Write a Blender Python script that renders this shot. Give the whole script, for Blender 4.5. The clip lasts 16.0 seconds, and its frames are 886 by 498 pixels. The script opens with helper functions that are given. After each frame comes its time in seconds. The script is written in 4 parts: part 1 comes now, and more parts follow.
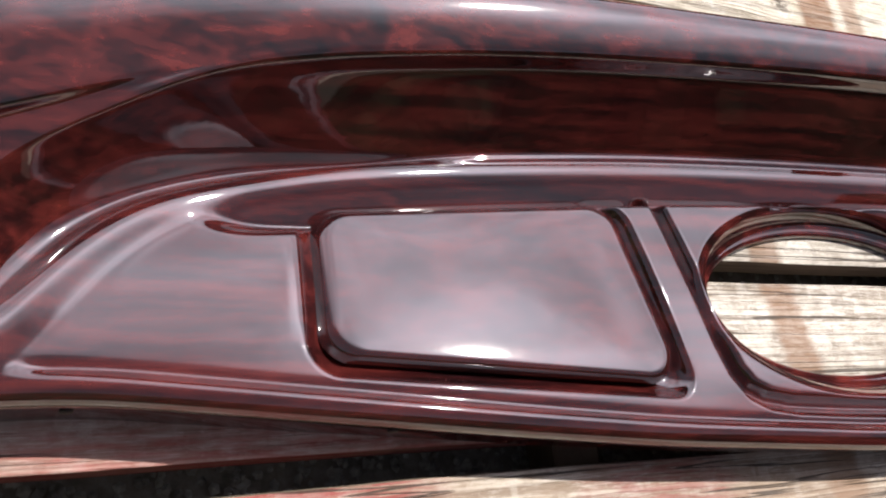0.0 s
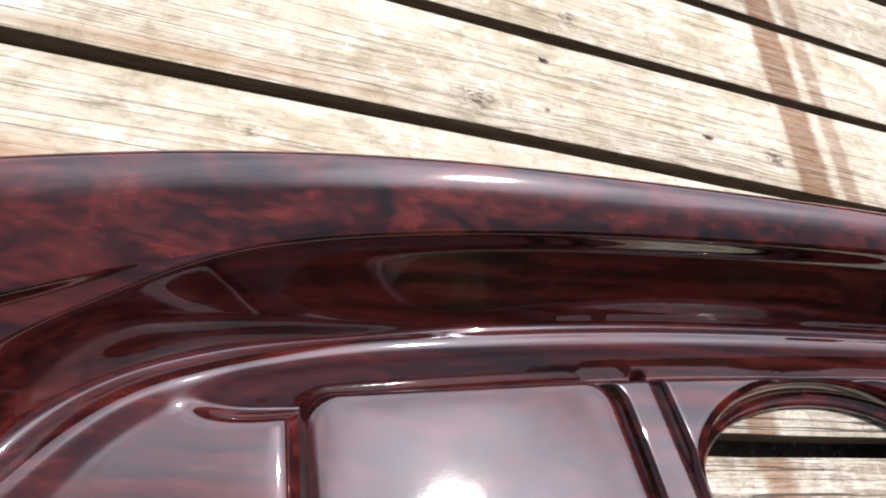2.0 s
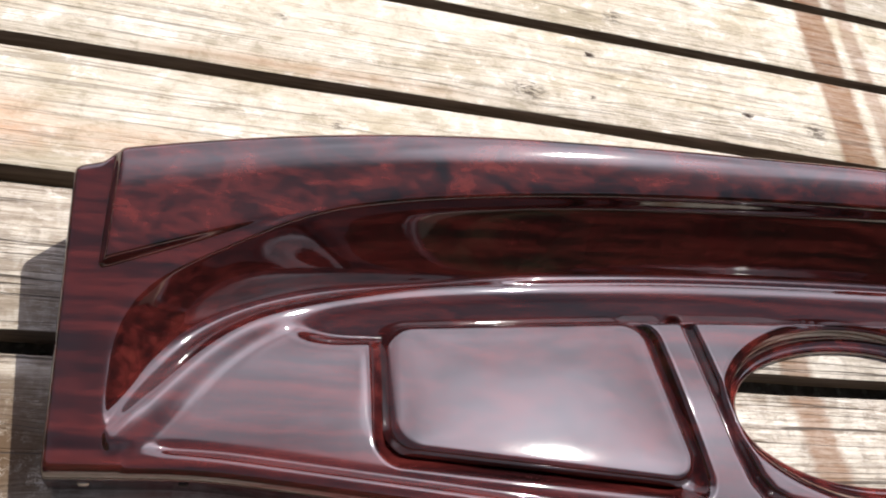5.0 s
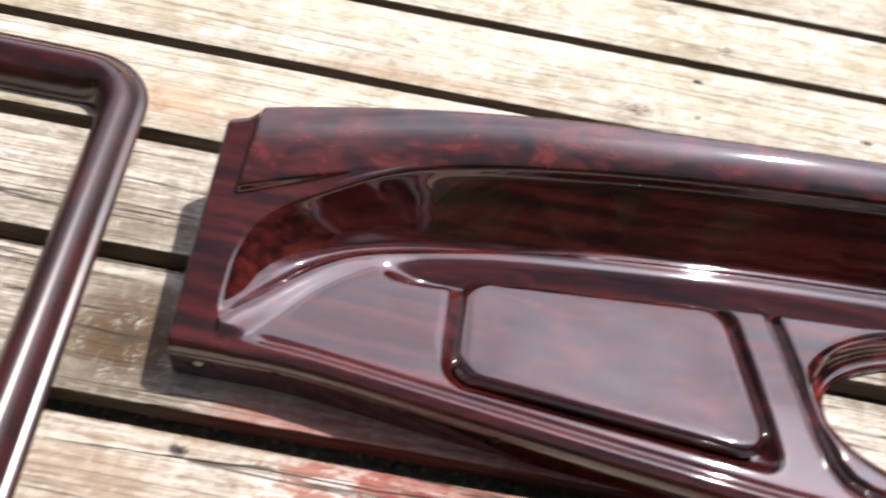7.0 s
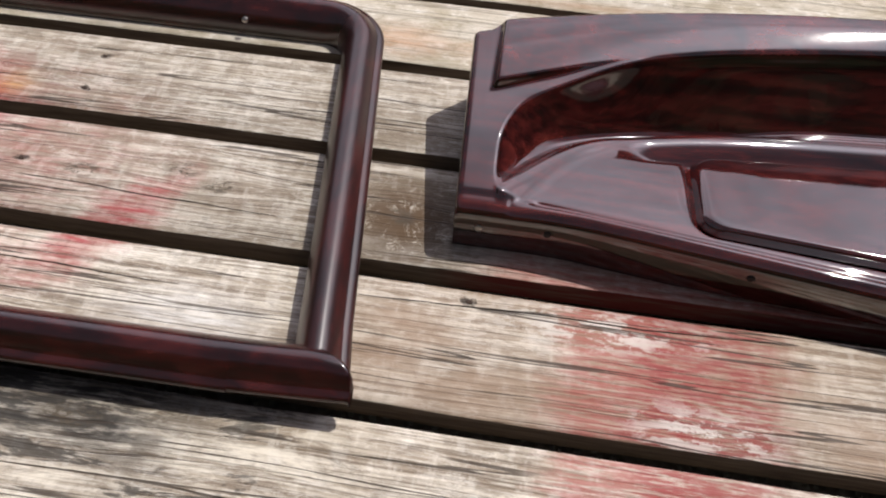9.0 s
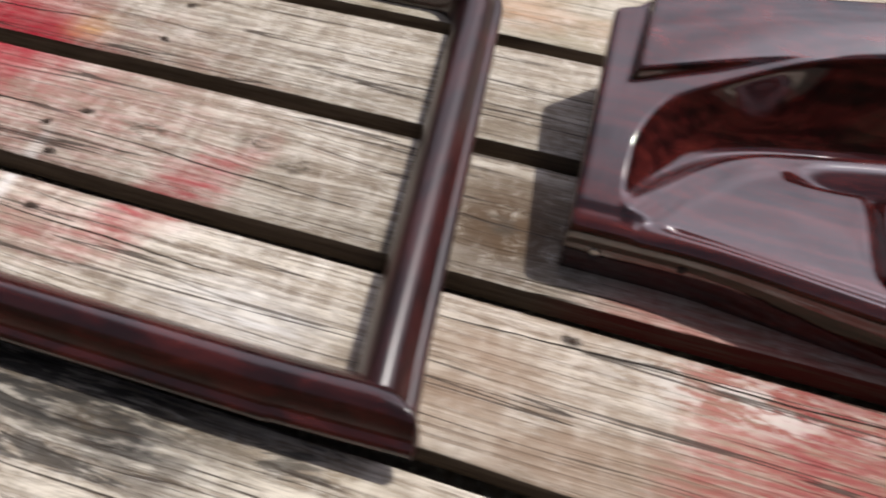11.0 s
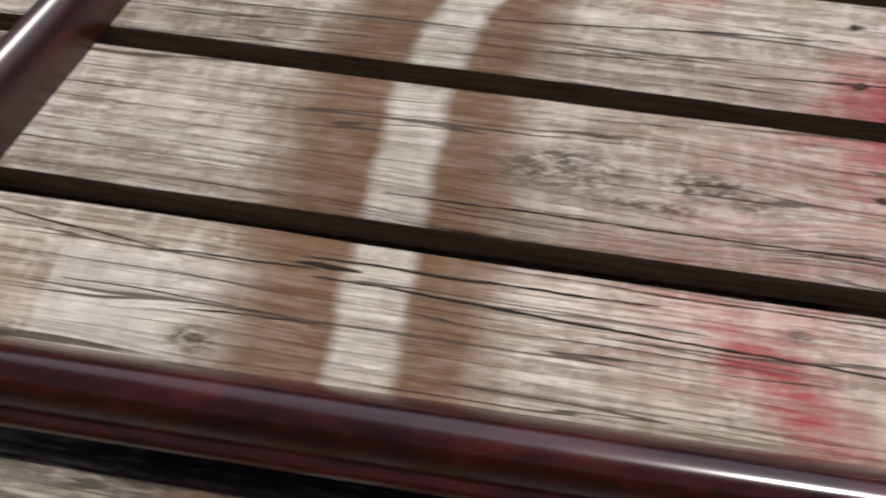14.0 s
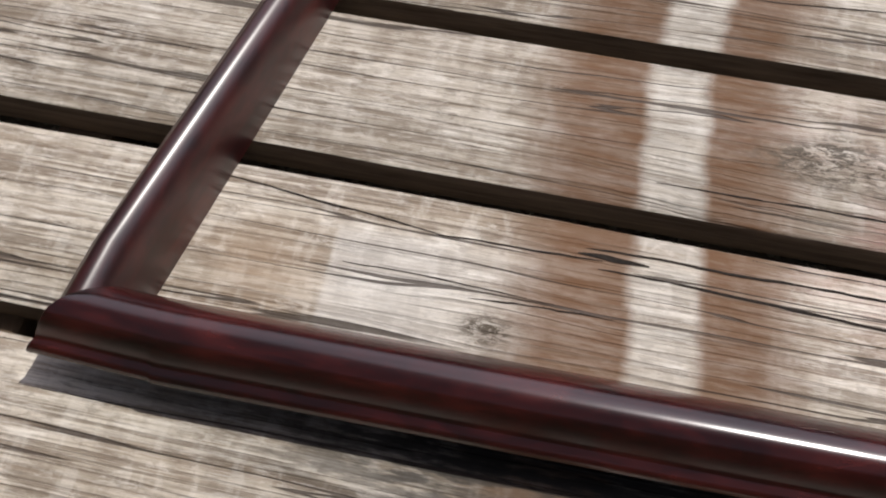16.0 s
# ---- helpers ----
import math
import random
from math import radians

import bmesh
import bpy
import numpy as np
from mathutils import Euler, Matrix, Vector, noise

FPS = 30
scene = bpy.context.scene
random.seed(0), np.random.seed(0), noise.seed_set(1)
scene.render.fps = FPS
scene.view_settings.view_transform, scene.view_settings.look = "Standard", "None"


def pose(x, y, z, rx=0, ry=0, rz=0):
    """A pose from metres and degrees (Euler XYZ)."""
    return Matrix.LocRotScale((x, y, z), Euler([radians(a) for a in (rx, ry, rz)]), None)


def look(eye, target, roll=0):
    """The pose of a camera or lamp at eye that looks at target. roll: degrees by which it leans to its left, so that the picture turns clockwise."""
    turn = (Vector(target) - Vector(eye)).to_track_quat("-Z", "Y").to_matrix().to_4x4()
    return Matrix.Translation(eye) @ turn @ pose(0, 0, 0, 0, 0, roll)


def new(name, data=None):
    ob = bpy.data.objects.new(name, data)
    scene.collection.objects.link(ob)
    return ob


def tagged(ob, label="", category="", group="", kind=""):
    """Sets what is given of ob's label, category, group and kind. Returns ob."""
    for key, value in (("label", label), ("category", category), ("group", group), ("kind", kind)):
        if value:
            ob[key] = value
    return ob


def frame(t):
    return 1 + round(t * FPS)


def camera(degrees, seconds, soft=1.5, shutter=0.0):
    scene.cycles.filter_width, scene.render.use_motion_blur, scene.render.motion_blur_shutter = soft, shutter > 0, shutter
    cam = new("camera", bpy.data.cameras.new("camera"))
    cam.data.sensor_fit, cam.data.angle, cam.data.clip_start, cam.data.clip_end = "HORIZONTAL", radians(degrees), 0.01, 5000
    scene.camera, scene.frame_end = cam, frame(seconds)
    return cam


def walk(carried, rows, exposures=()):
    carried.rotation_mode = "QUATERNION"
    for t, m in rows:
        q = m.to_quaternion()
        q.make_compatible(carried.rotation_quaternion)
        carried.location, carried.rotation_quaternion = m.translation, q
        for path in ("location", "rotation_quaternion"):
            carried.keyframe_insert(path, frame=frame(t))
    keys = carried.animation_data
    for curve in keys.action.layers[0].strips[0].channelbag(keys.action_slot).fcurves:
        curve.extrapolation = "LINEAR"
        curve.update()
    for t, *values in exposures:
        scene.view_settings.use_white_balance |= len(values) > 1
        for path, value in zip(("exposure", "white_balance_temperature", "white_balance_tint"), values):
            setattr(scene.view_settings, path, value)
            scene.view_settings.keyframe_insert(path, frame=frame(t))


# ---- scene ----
cam = camera(62.7, 16.0, soft=2.0, shutter=0.5)
PATH = [
    (0, (1.587, -0.04, 0.525), (2.328, 0.652, -1.199), 45.0),
    (0.5, (1.572, -0.066, 0.507), (2.371, 0.694, -1.162), 44.3),
    (1, (1.575, -0.023, 0.51), (2.416, 0.769, -1.122), 44.6),
    (1.5, (1.573, 0.042, 0.544), (2.381, 0.884, -1.08), 44.6),
    (2, (1.576, 0.045, 0.539), (2.345, 0.907, -1.093), 43.5),
    (2.5, (1.567, 0.004, 0.588), (2.287, 0.878, -1.06), 42.3),
    (3, (1.566, -0.05, 0.63), (2.188, 0.85, -1.045), 37.1),
    (3.5, (1.572, -0.055, 0.639), (2.144, 0.86, -1.044), 32.9),
    (4, (1.579, -0.041, 0.632), (2.126, 0.857, -1.069), 32.2),
    (4.2, (1.58, -0.042, 0.632), (2.115, 0.855, -1.073), 32.4),
    (6.3, (1.55, -0.141, 0.665), (2.051, 0.806, -1.024), 30.2),
    (6.5, (1.592, -0.166, 0.669), (2.004, 0.872, -0.99), 25.1),
    (7, (1.656, -0.211, 0.646), (1.691, 0.927, -0.998), 12.2),
    (7.5, (1.655, -0.268, 0.641), (1.511, 0.853, -1.009), 3.2),
    (8, (1.581, -0.354, 0.625), (1.443, 0.791, -1.009), 0.9),
    (8.5, (1.512, -0.409, 0.626), (1.375, 0.758, -0.993), 1.9),
    (8.7, (1.491, -0.424, 0.628), (1.355, 0.752, -0.983), 2.3),
    (10.8, (1.505, -0.313, 0.54), (1.202, 0.764, -1.118), -0.9),
    (11, (1.463, -0.316, 0.536), (1.098, 0.75, -1.117), -1.1),
    (11.5, (1.274, -0.372, 0.56), (0.944, 0.721, -1.082), -0.7),
    (12, (1.087, -0.434, 0.557), (0.838, 0.746, -1.039), -0.6),
    (12.5, (0.934, -0.375, 0.535), (0.664, 0.801, -1.061), -0.2),
    (13, (0.736, -0.291, 0.481), (0.471, 0.795, -1.177), -1.2),
    (13.5, (0.598, -0.256, 0.456), (0.353, 0.769, -1.245), 0.1),
    (14, (0.444, -0.264, 0.459), (0.289, 0.712, -1.28), 0.4),
    (14.5, (0.321, -0.265, 0.45), (0.223, 0.654, -1.323), 3.1),
    (15, (0.244, -0.27, 0.443), (0.141, 0.631, -1.34), 5.3),
    (15.5, (0.227, -0.275, 0.447), (0.096, 0.601, -1.347), 4.8),
    (16, (0.245, -0.269, 0.458), (0.095, 0.591, -1.342), 1.6),
]
EXPOSURES = [(0.0, 0.27), (0.6, 0.25), (1.5, 0.07), (4.2, 0.09), (6.5, 0.16), (7.0, 0.21), (7.5, 0.06), (8.0, -0.06), (8.5, -0.28), (11.0, -0.44), (11.5, -0.5), (12.5, -0.64), (13.0, -0.8), (13.5, -0.93), (14.0, -0.81), (14.5, -0.65), (15.5, -0.61), (16.0, -0.61)]
walk(cam, [(t, look(eye, target, roll)) for t, eye, target, roll in PATH], EXPOSURES)

# ---- light ----
SUN = Vector((0.48, 0.42, 1.0)).normalized()
world = bpy.data.worlds.new("sky")
scene.world = world
world.use_nodes = True
wn = world.node_tree
sky = wn.nodes.new("ShaderNodeTexSky")
sky.sky_type, sky.sun_disc = "NISHITA", False
sky.sun_elevation = math.asin(SUN.z)
sky.sun_rotation = math.atan2(SUN.x, SUN.y)
sky.dust_density, sky.air_density = 0.3, 0.7
# unseen bright cloud bank added for far-side reflections; sky overhead and behind kept dim


def sky_node(kind, **values):
    made = wn.nodes.new("ShaderNode" + kind)
    for key, value in values.items():
        socket = made.inputs[key.replace("_", " ")]
        if isinstance(value, bpy.types.NodeSocket):
            wn.links.new(value, socket)
        else:
            socket.default_value = value
    return made


way = sky_node("TexCoord").outputs["Generated"]
puffs = sky_node("TexNoise", Vector=way, Scale=3.2, Detail=5.0, Roughness=0.55, Distortion=0.4).outputs[0]
north = wn.nodes.new("ShaderNodeVectorMath")
north.operation = "DOT_PRODUCT"
north.inputs[1].default_value = (0.35, 0.94, 0)
wn.links.new(way, north.inputs[0])
wobble = wn.nodes.new("ShaderNodeMath")
wobble.operation = "MULTIPLY_ADD"
wobble.inputs[1].default_value = 0.13
wn.links.new(puffs, wobble.inputs[0])
wn.links.new(north.outputs["Value"], wobble.inputs[2])
added_bank = sky_node("MapRange", Value=wobble.outputs[0], From_Min=0.24, From_Max=0.50, To_Min=0.13, To_Max=1.0)
added_bank.interpolation_type = "SMOOTHSTEP"
body_light = sky_node("MapRange", Value=puffs, From_Min=0.32, From_Max=0.68, To_Min=0.62, To_Max=1.35)
toward = wn.nodes.new("ShaderNodeVectorMath")
toward.operation = "DOT_PRODUCT"
toward.inputs[1].default_value = SUN
wn.links.new(way, toward.inputs[0])
lit = sky_node("MapRange", Value=toward.outputs["Value"], From_Min=0.78, From_Max=0.98, To_Min=0.58, To_Max=1.12)
high = sky_node("SeparateXYZ", Vector=way).outputs[2]
low_light = sky_node("MapRange", Value=high, From_Min=0.5, From_Max=0.88, To_Min=1.35, To_Max=0.85)
shade = wn.nodes.new("ShaderNodeMath")
shade.operation = "MULTIPLY"
wn.links.new(lit.outputs[0], shade.inputs[0])
wn.links.new(low_light.outputs[0], shade.inputs[1])
added_bank_light = wn.nodes.new("ShaderNodeMath")
added_bank_light.operation = "MULTIPLY"
wn.links.new(body_light.outputs[0], added_bank_light.inputs[0])
wn.links.new(shade.outputs[0], added_bank_light.inputs[1])
light = wn.nodes.new("ShaderNodeMath")
light.operation = "MULTIPLY"
wn.links.new(added_bank.outputs[0], light.inputs[0])
wn.links.new(added_bank_light.outputs[0], light.inputs[1])
# the glare round the sun
glare = sky_node("MapRange", Value=toward.outputs["Value"], From_Min=0.965, From_Max=0.998, To_Min=0.0, To_Max=0.9)
glare.interpolation_type = "SMOOTHSTEP"
total = wn.nodes.new("ShaderNodeMath")
wn.links.new(light.outputs[0], total.inputs[0])
wn.links.new(glare.outputs[0], total.inputs[1])
veil = wn.nodes.new("ShaderNodeVectorMath")
veil.operation = "SCALE"
veil.inputs[0].default_value = (31.0, 29.3, 34.0)
wn.links.new(total.outputs[0], veil.inputs["Scale"])
both = wn.nodes.new("ShaderNodeMix")
both.data_type, both.blend_type = "RGBA", "ADD"
both.inputs[0].default_value = 1.0
deep_sky = wn.nodes.new("ShaderNodeVectorMath")
deep_sky.operation = "SCALE"
deep_sky.inputs["Scale"].default_value = 0.4
wn.links.new(sky.outputs[0], deep_sky.inputs[0])
wn.links.new(deep_sky.outputs[0], both.inputs[6])
wn.links.new(veil.outputs[0], both.inputs[7])
wn.links.new(both.outputs[2], wn.nodes["Background"].inputs[0])
wn.nodes["Background"].inputs[1].default_value = 0.052
sun = new("sun", bpy.data.lights.new("sun", "SUN"))
sun.data.energy, sun.data.angle, sun.data.color = 4.5, radians(0.55), (1.0, 0.95, 0.895)
sun.matrix_world = look(SUN * 20, (0, 0, 0))


# ---- node helpers ----
class Nodes:
    """A short hand for node materials."""

    def __init__(self, name):
        self.mat = bpy.data.materials.new(name)
        self.mat.use_nodes = True
        self.tree = self.mat.node_tree
        self.bsdf = self.tree.nodes["Principled BSDF"]

    def put(self, socket, value):
        if isinstance(value, bpy.types.NodeSocket):
            self.tree.links.new(value, socket)
        elif isinstance(value, tuple) and len(value) == 3 and socket.type == "RGBA":
            socket.default_value = (*value, 1)
        else:
            socket.default_value = value

    def math(self, op, a, b=0.0, c=0.0, clamp=False):
        n = self.tree.nodes.new("ShaderNodeMath")
        n.operation, n.use_clamp = op, clamp
        for s, v in zip(n.inputs, (a, b, c)):
            self.put(s, v)
        return n.outputs[0]

    def vec(self, op, a, b=(0, 0, 0)):
        n = self.tree.nodes.new("ShaderNodeVectorMath")
        n.operation = op
        self.put(n.inputs[0], a)
        self.put(n.inputs[1], b)
        return n.outputs["Value"] if op in ("LENGTH", "DOT_PRODUCT") else n.outputs[0]

    def place(self):
        return self.tree.nodes.new("ShaderNodeNewGeometry").outputs["Position"]

    def chance(self):
        return self.tree.nodes.new("ShaderNodeObjectInfo").outputs["Random"]

    def split(self, v):
        n = self.tree.nodes.new("ShaderNodeSeparateXYZ")
        self.put(n.inputs[0], v)
        return n.outputs

    def join(self, x, y, z):
        n = self.tree.nodes.new("ShaderNodeCombineXYZ")
        for s, v in zip(n.inputs, (x, y, z)):
            self.put(s, v)
        return n.outputs[0]

    def noise(self, v, scale=1.0, detail=4.0, rough=0.55, warp=0.0):
        n = self.tree.nodes.new("ShaderNodeTexNoise")
        self.put(n.inputs["Vector"], v)
        for key, value in (("Scale", scale), ("Detail", detail), ("Roughness", rough), ("Distortion", warp)):
            self.put(n.inputs[key], value)
        return n.outputs[0]

    def step(self, v, lo, hi, a=0.0, b=1.0):
        n = self.tree.nodes.new("ShaderNodeMapRange")
        n.interpolation_type = "SMOOTHSTEP"
        for s, x in zip(n.inputs, (v, lo, hi, a, b)):
            self.put(s, x)
        return n.outputs[0]

    def mix(self, f, a, b, mode="MIX"):
        n = self.tree.nodes.new("ShaderNodeMix")
        n.data_type, n.blend_type = "RGBA", mode
        self.put(n.inputs[0], f)
        self.put(n.inputs[6], a)
        self.put(n.inputs[7], b)
        return n.outputs[2]

    def ramp(self, v, *stops):
        n = self.tree.nodes.new("ShaderNodeValToRGB")
        while len(n.color_ramp.elements) < len(stops):
            n.color_ramp.elements.new(0.5)
        for e, (at, col) in zip(n.color_ramp.elements, stops):
            e.position, e.color = at, (*col, 1)
        self.put(n.inputs[0], v)
        return n.outputs[0]

    def bump(self, height, strength, distance, normal=None):
        n = self.tree.nodes.new("ShaderNodeBump")
        self.put(n.inputs["Strength"], strength)
        self.put(n.inputs["Distance"], distance)
        self.put(n.inputs["Height"], height)
        if normal:
            self.put(n.inputs["Normal"], normal)
        return n.outputs[0]

    def set(self, **values):
        for key, value in values.items():
            self.put(self.bsdf.inputs[key.replace("_", " ")], value)
        return self.mat


# ---- materials ----
# Knots of the planks: x, y, half length, half width.
KNOTS = [
    (1.880, 0.512, 0.034, 0.022), (2.303, 0.522, 0.022, 0.018), (2.019, 0.664, 0.020, 0.014), (1.585, 0.560, 0.013, 0.011),
    (1.655, 0.420, 0.012, 0.008), (0.475, 0.078, 0.085, 0.028), (0.585, 0.078, 0.05, 0.020), (0.55, 0.055, 0.06, 0.010), (1.18, 0.080, 0.03, 0.016), (0.247, -0.103, 0.030, 0.016), (1.385, 0.070, 0.020, 0.016),
    (1.012, 0.078, 0.030, 0.014), (0.630, 0.068, 0.026, 0.011), (1.13, 0.095, 0.026, 0.015), (0.654, -0.034, 0.018, 0.008),
    (0.830, -0.190, 0.050, 0.016), (1.130, -0.205, 0.040, 0.014), (1.967, 0.518, 0.009, 0.008),
]
# Checks and nail pits: short dark marks.
PITS = [
    (0.720, 0.203), (0.724, 0.274), (0.724, 0.089), (0.729, 0.043), (0.722, -0.064), (0.941, 0.082), (0.910, 0.058), (0.755, -0.065),
    (0.960, 0.267), (0.960, 0.205), (1.474, -0.026), (0.935, 0.024), (2.197, 0.529), (1.971, 0.586), (1.30, 0.075), (0.96, -0.04),
]


def weathered_wood():
    n = Nodes("weathered_wood")
    p = n.place()
    x, y, z = n.split(p)
    r = n.chance()
    shift = n.math("MULTIPLY", r, 37.0)
    # the grain bends round the knots
    rough = n.noise(n.join(x, y, shift), 16.0, 3.0)
    knot_mask, bend = 0.0, 0.0
    for kx, ky, a, b in KNOTS:
        d = n.vec("LENGTH", n.vec("MULTIPLY", n.vec("SUBTRACT", p, (kx, ky, 0)), (1 / a, 1 / b, 0)))
        d = n.math("ADD", d, n.math("MULTIPLY_ADD", rough, 1.1, -0.55))
        knot_mask = n.math("MAXIMUM", knot_mask, n.step(d, 1.1, 0.25))
        side = n.math("MULTIPLY", n.math("SUBTRACT", y, ky), n.step(d, 3.2, 0.3, 0.0, 0.26))
        bend = n.math("ADD", bend, side)
    yy = n.math("SUBTRACT", y, bend)
    yy = n.math("ADD", yy, n.math("MULTIPLY", n.noise(n.join(n.math("MULTIPLY", x, 1.4), n.math("MULTIPLY", y, 3.0), shift), 1.5, 2.0), 0.013))
    fine = n.noise(n.join(n.math("MULTIPLY", x, 9.0), n.math("MULTIPLY", yy, 420.0), shift), 1.0, 3.0, 0.6)
    rings = n.noise(n.join(n.math("MULTIPLY", x, 1.1), n.math("MULTIPLY", yy, 92.0), shift), 1.0, 2.0, 0.6)
    ridge = n.step(rings, 0.38, 0.62)
    crackn = n.noise(n.join(n.math("MULTIPLY", x, 0.9), n.math("MULTIPLY", yy, 38.0), n.math("ADD", shift, 5.0)), 1.0, 3.0, 0.55)
    crack = n.step(n.math("ABSOLUTE", n.math("SUBTRACT", crackn, 0.5)), 0.012, 0.005)
    where = n.step(n.noise(n.join(n.math("MULTIPLY", x, 3.0), n.math("MULTIPLY", y, 22.0), n.math("ADD", shift, 9.0)), 1.0, 2.0), 0.36, 0.46)
    crack = n.math("MULTIPLY", crack, n.math("MULTIPLY", where, n.step(y, 0.34, 0.30, 0.45, 1.0)))
    patch = n.noise(n.join(n.math("MULTIPLY", x, 5.0), n.math("MULTIPLY", y, 14.0), shift), 1.0, 4.0, 0.6)
    blotch = n.noise(n.join(n.math("MULTIPLY", x, 14.0), n.math("MULTIPLY", y, 38.0), shift), 1.0, 5.0, 0.7)
    lines = n.noise(n.join(n.math("MULTIPLY", x, 3.4), n.math("MULTIPLY", yy, 235.0), n.math("ADD", shift, 2.0)), 1.0, 2.0, 0.5)
    late = n.step(lines, 0.545, 0.60)
    new_wood = n.step(y, 0.30, 0.34)
    old_wood = n.math("MULTIPLY_ADD", new_wood, -0.86, 1.0)
    col = n.ramp(patch, (0.28, (0.40, 0.35, 0.285)), (0.45, (0.55, 0.505, 0.435)), (0.66, (0.72, 0.685, 0.615)))
    col = n.mix(n.step(blotch, 0.52, 0.66, 0.0, 0.65), col, (0.25, 0.215, 0.175))
    col = n.mix(n.step(blotch, 0.44, 0.30, 0.0, 0.9), col, (0.80, 0.78, 0.73))
    col = n.mix(n.math("MULTIPLY", n.step(ridge, 0.7, 0.1), n.math("MULTIPLY", old_wood, 0.62)), col, (0.25, 0.195, 0.14))
    col = n.mix(n.math("MULTIPLY", n.math("MULTIPLY", late, old_wood), n.step(r, 0.0, 1.0, 0.38, 0.68)), col, (0.15, 0.11, 0.075))
    col = n.mix(n.math("MULTIPLY", old_wood, n.step(fine, 0.48, 0.66, 0.0, 0.5)), col, (0.17, 0.135, 0.10))
    grime = n.noise(n.join(n.math("MULTIPLY", x, 30.0), n.math("MULTIPLY", y, 80.0), shift), 1.0, 5.0, 0.75)
    col = n.mix(n.step(grime, 0.54, 0.68, 0.0, 0.6), col, (0.16, 0.135, 0.11))
    col = n.mix(n.step(grime, 0.42, 0.30, 0.0, 0.5), col, (0.82, 0.80, 0.76))
    cross = n.noise(n.join(n.math("MULTIPLY", x, 70.0), n.math("MULTIPLY", y, 26.0), shift), 1.0, 3.0, 0.6)
    col = n.mix(n.math("MULTIPLY", old_wood, n.step(cross, 0.50, 0.66, 0.0, 0.38)), col, (0.24, 0.20, 0.155))
    col = n.mix(n.math("MULTIPLY", old_wood, n.step(cross, 0.48, 0.34, 0.0, 0.30)), col, (0.80, 0.78, 0.74))
    # the newer boards: pale and yellowish, clouded with grey and ochre, with short scratches
    col = n.mix(n.math("MULTIPLY", new_wood, 0.55), col, (0.69, 0.635, 0.50))
    smear = n.noise(n.join(n.math("MULTIPLY", x, 30.0), n.math("MULTIPLY", y, 44.0), n.math("ADD", shift, 1.0)), 1.0, 6.0, 0.72, 0.3)
    wide = n.noise(n.join(n.math("MULTIPLY", x, 7.0), n.math("MULTIPLY", y, 16.0), n.math("ADD", shift, 8.0)), 1.0, 4.0, 0.6)
    col = n.mix(n.math("MULTIPLY", new_wood, n.step(wide, 0.50, 0.66, 0.0, 0.55)), col, (0.42, 0.36, 0.23))
    col = n.mix(n.math("MULTIPLY", new_wood, n.step(smear, 0.50, 0.64, 0.0, 0.62)), col, (0.33, 0.285, 0.19))
    col = n.mix(n.math("MULTIPLY", new_wood, n.step(smear, 0.47, 0.34, 0.0, 0.7)), col, (0.90, 0.88, 0.80))
    scratch = n.noise(n.join(n.math("MULTIPLY", x, 34.0), n.math("MULTIPLY", y, 820.0), shift), 1.0, 3.0, 0.6)
    col = n.mix(n.math("MULTIPLY", n.math("MULTIPLY", new_wood, n.step(scratch, 0.56, 0.68, 0.0, 0.6)), n.step(wide, 0.40, 0.55, 0.3, 1.0)), col, (0.27, 0.21, 0.13))
    tint = n.step(r, 0.0, 1.0, 0.9, 1.08)
    col = n.mix(1.0, col, n.join(tint, tint, tint), "MULTIPLY")

    mottle = n.noise(n.join(n.math("MULTIPLY", x, 26.0), n.math("MULTIPLY", yy, 85.0), n.math("ADD", shift, 4.0)), 1.0, 6.0, 0.78, 0.5)
    col = n.mix(n.math("MULTIPLY", old_wood, n.step(mottle, 0.54, 0.62, 0.0, 0.55)), col, (0.21, 0.165, 0.125))
    col = n.mix(n.math("MULTIPLY", old_wood, n.step(mottle, 0.46, 0.34, 0.0, 0.5)), col, (0.86, 0.83, 0.78))
    bleach = n.noise(n.join(n.math("MULTIPLY", x, 40.0), n.math("MULTIPLY", yy, 260.0), n.math("ADD", shift, 6.0)), 1.0, 4.0, 0.7)
    bleach = n.math("MULTIPLY", n.step(bleach, 0.50, 0.62), n.step(patch, 0.42, 0.58))
    col = n.mix(n.math("MULTIPLY", n.math("MULTIPLY", bleach, old_wood), 0.4), col, (0.90, 0.88, 0.84))
    fibre = n.noise(n.join(n.math("MULTIPLY", x, 34.0), n.math("MULTIPLY", yy, 1300.0), shift), 1.0, 3.0, 0.65)
    col = n.mix(n.math("MULTIPLY", old_wood, n.step(fibre, 0.52, 0.64, 0.0, 0.30)), col, (0.20, 0.16, 0.12))
    col = n.mix(n.math("MULTIPLY", old_wood, n.step(fibre, 0.46, 0.34, 0.0, 0.35)), col, (0.86, 0.83, 0.78))
    col = n.mix(1.0, col, n.mix(new_wood, (1.0, 0.968, 0.915), (1.0, 0.975, 0.965)), "MULTIPLY")

    # old paint and stains that lie on the planks, and shade painted by the frame
    wear = n.noise(n.join(n.math("MULTIPLY", x, 22.0), n.math("MULTIPLY", yy, 150.0), 3.0), 1.0, 4.0, 0.65)
    cloud = n.noise(p, 26.0, 4.0, 0.6)

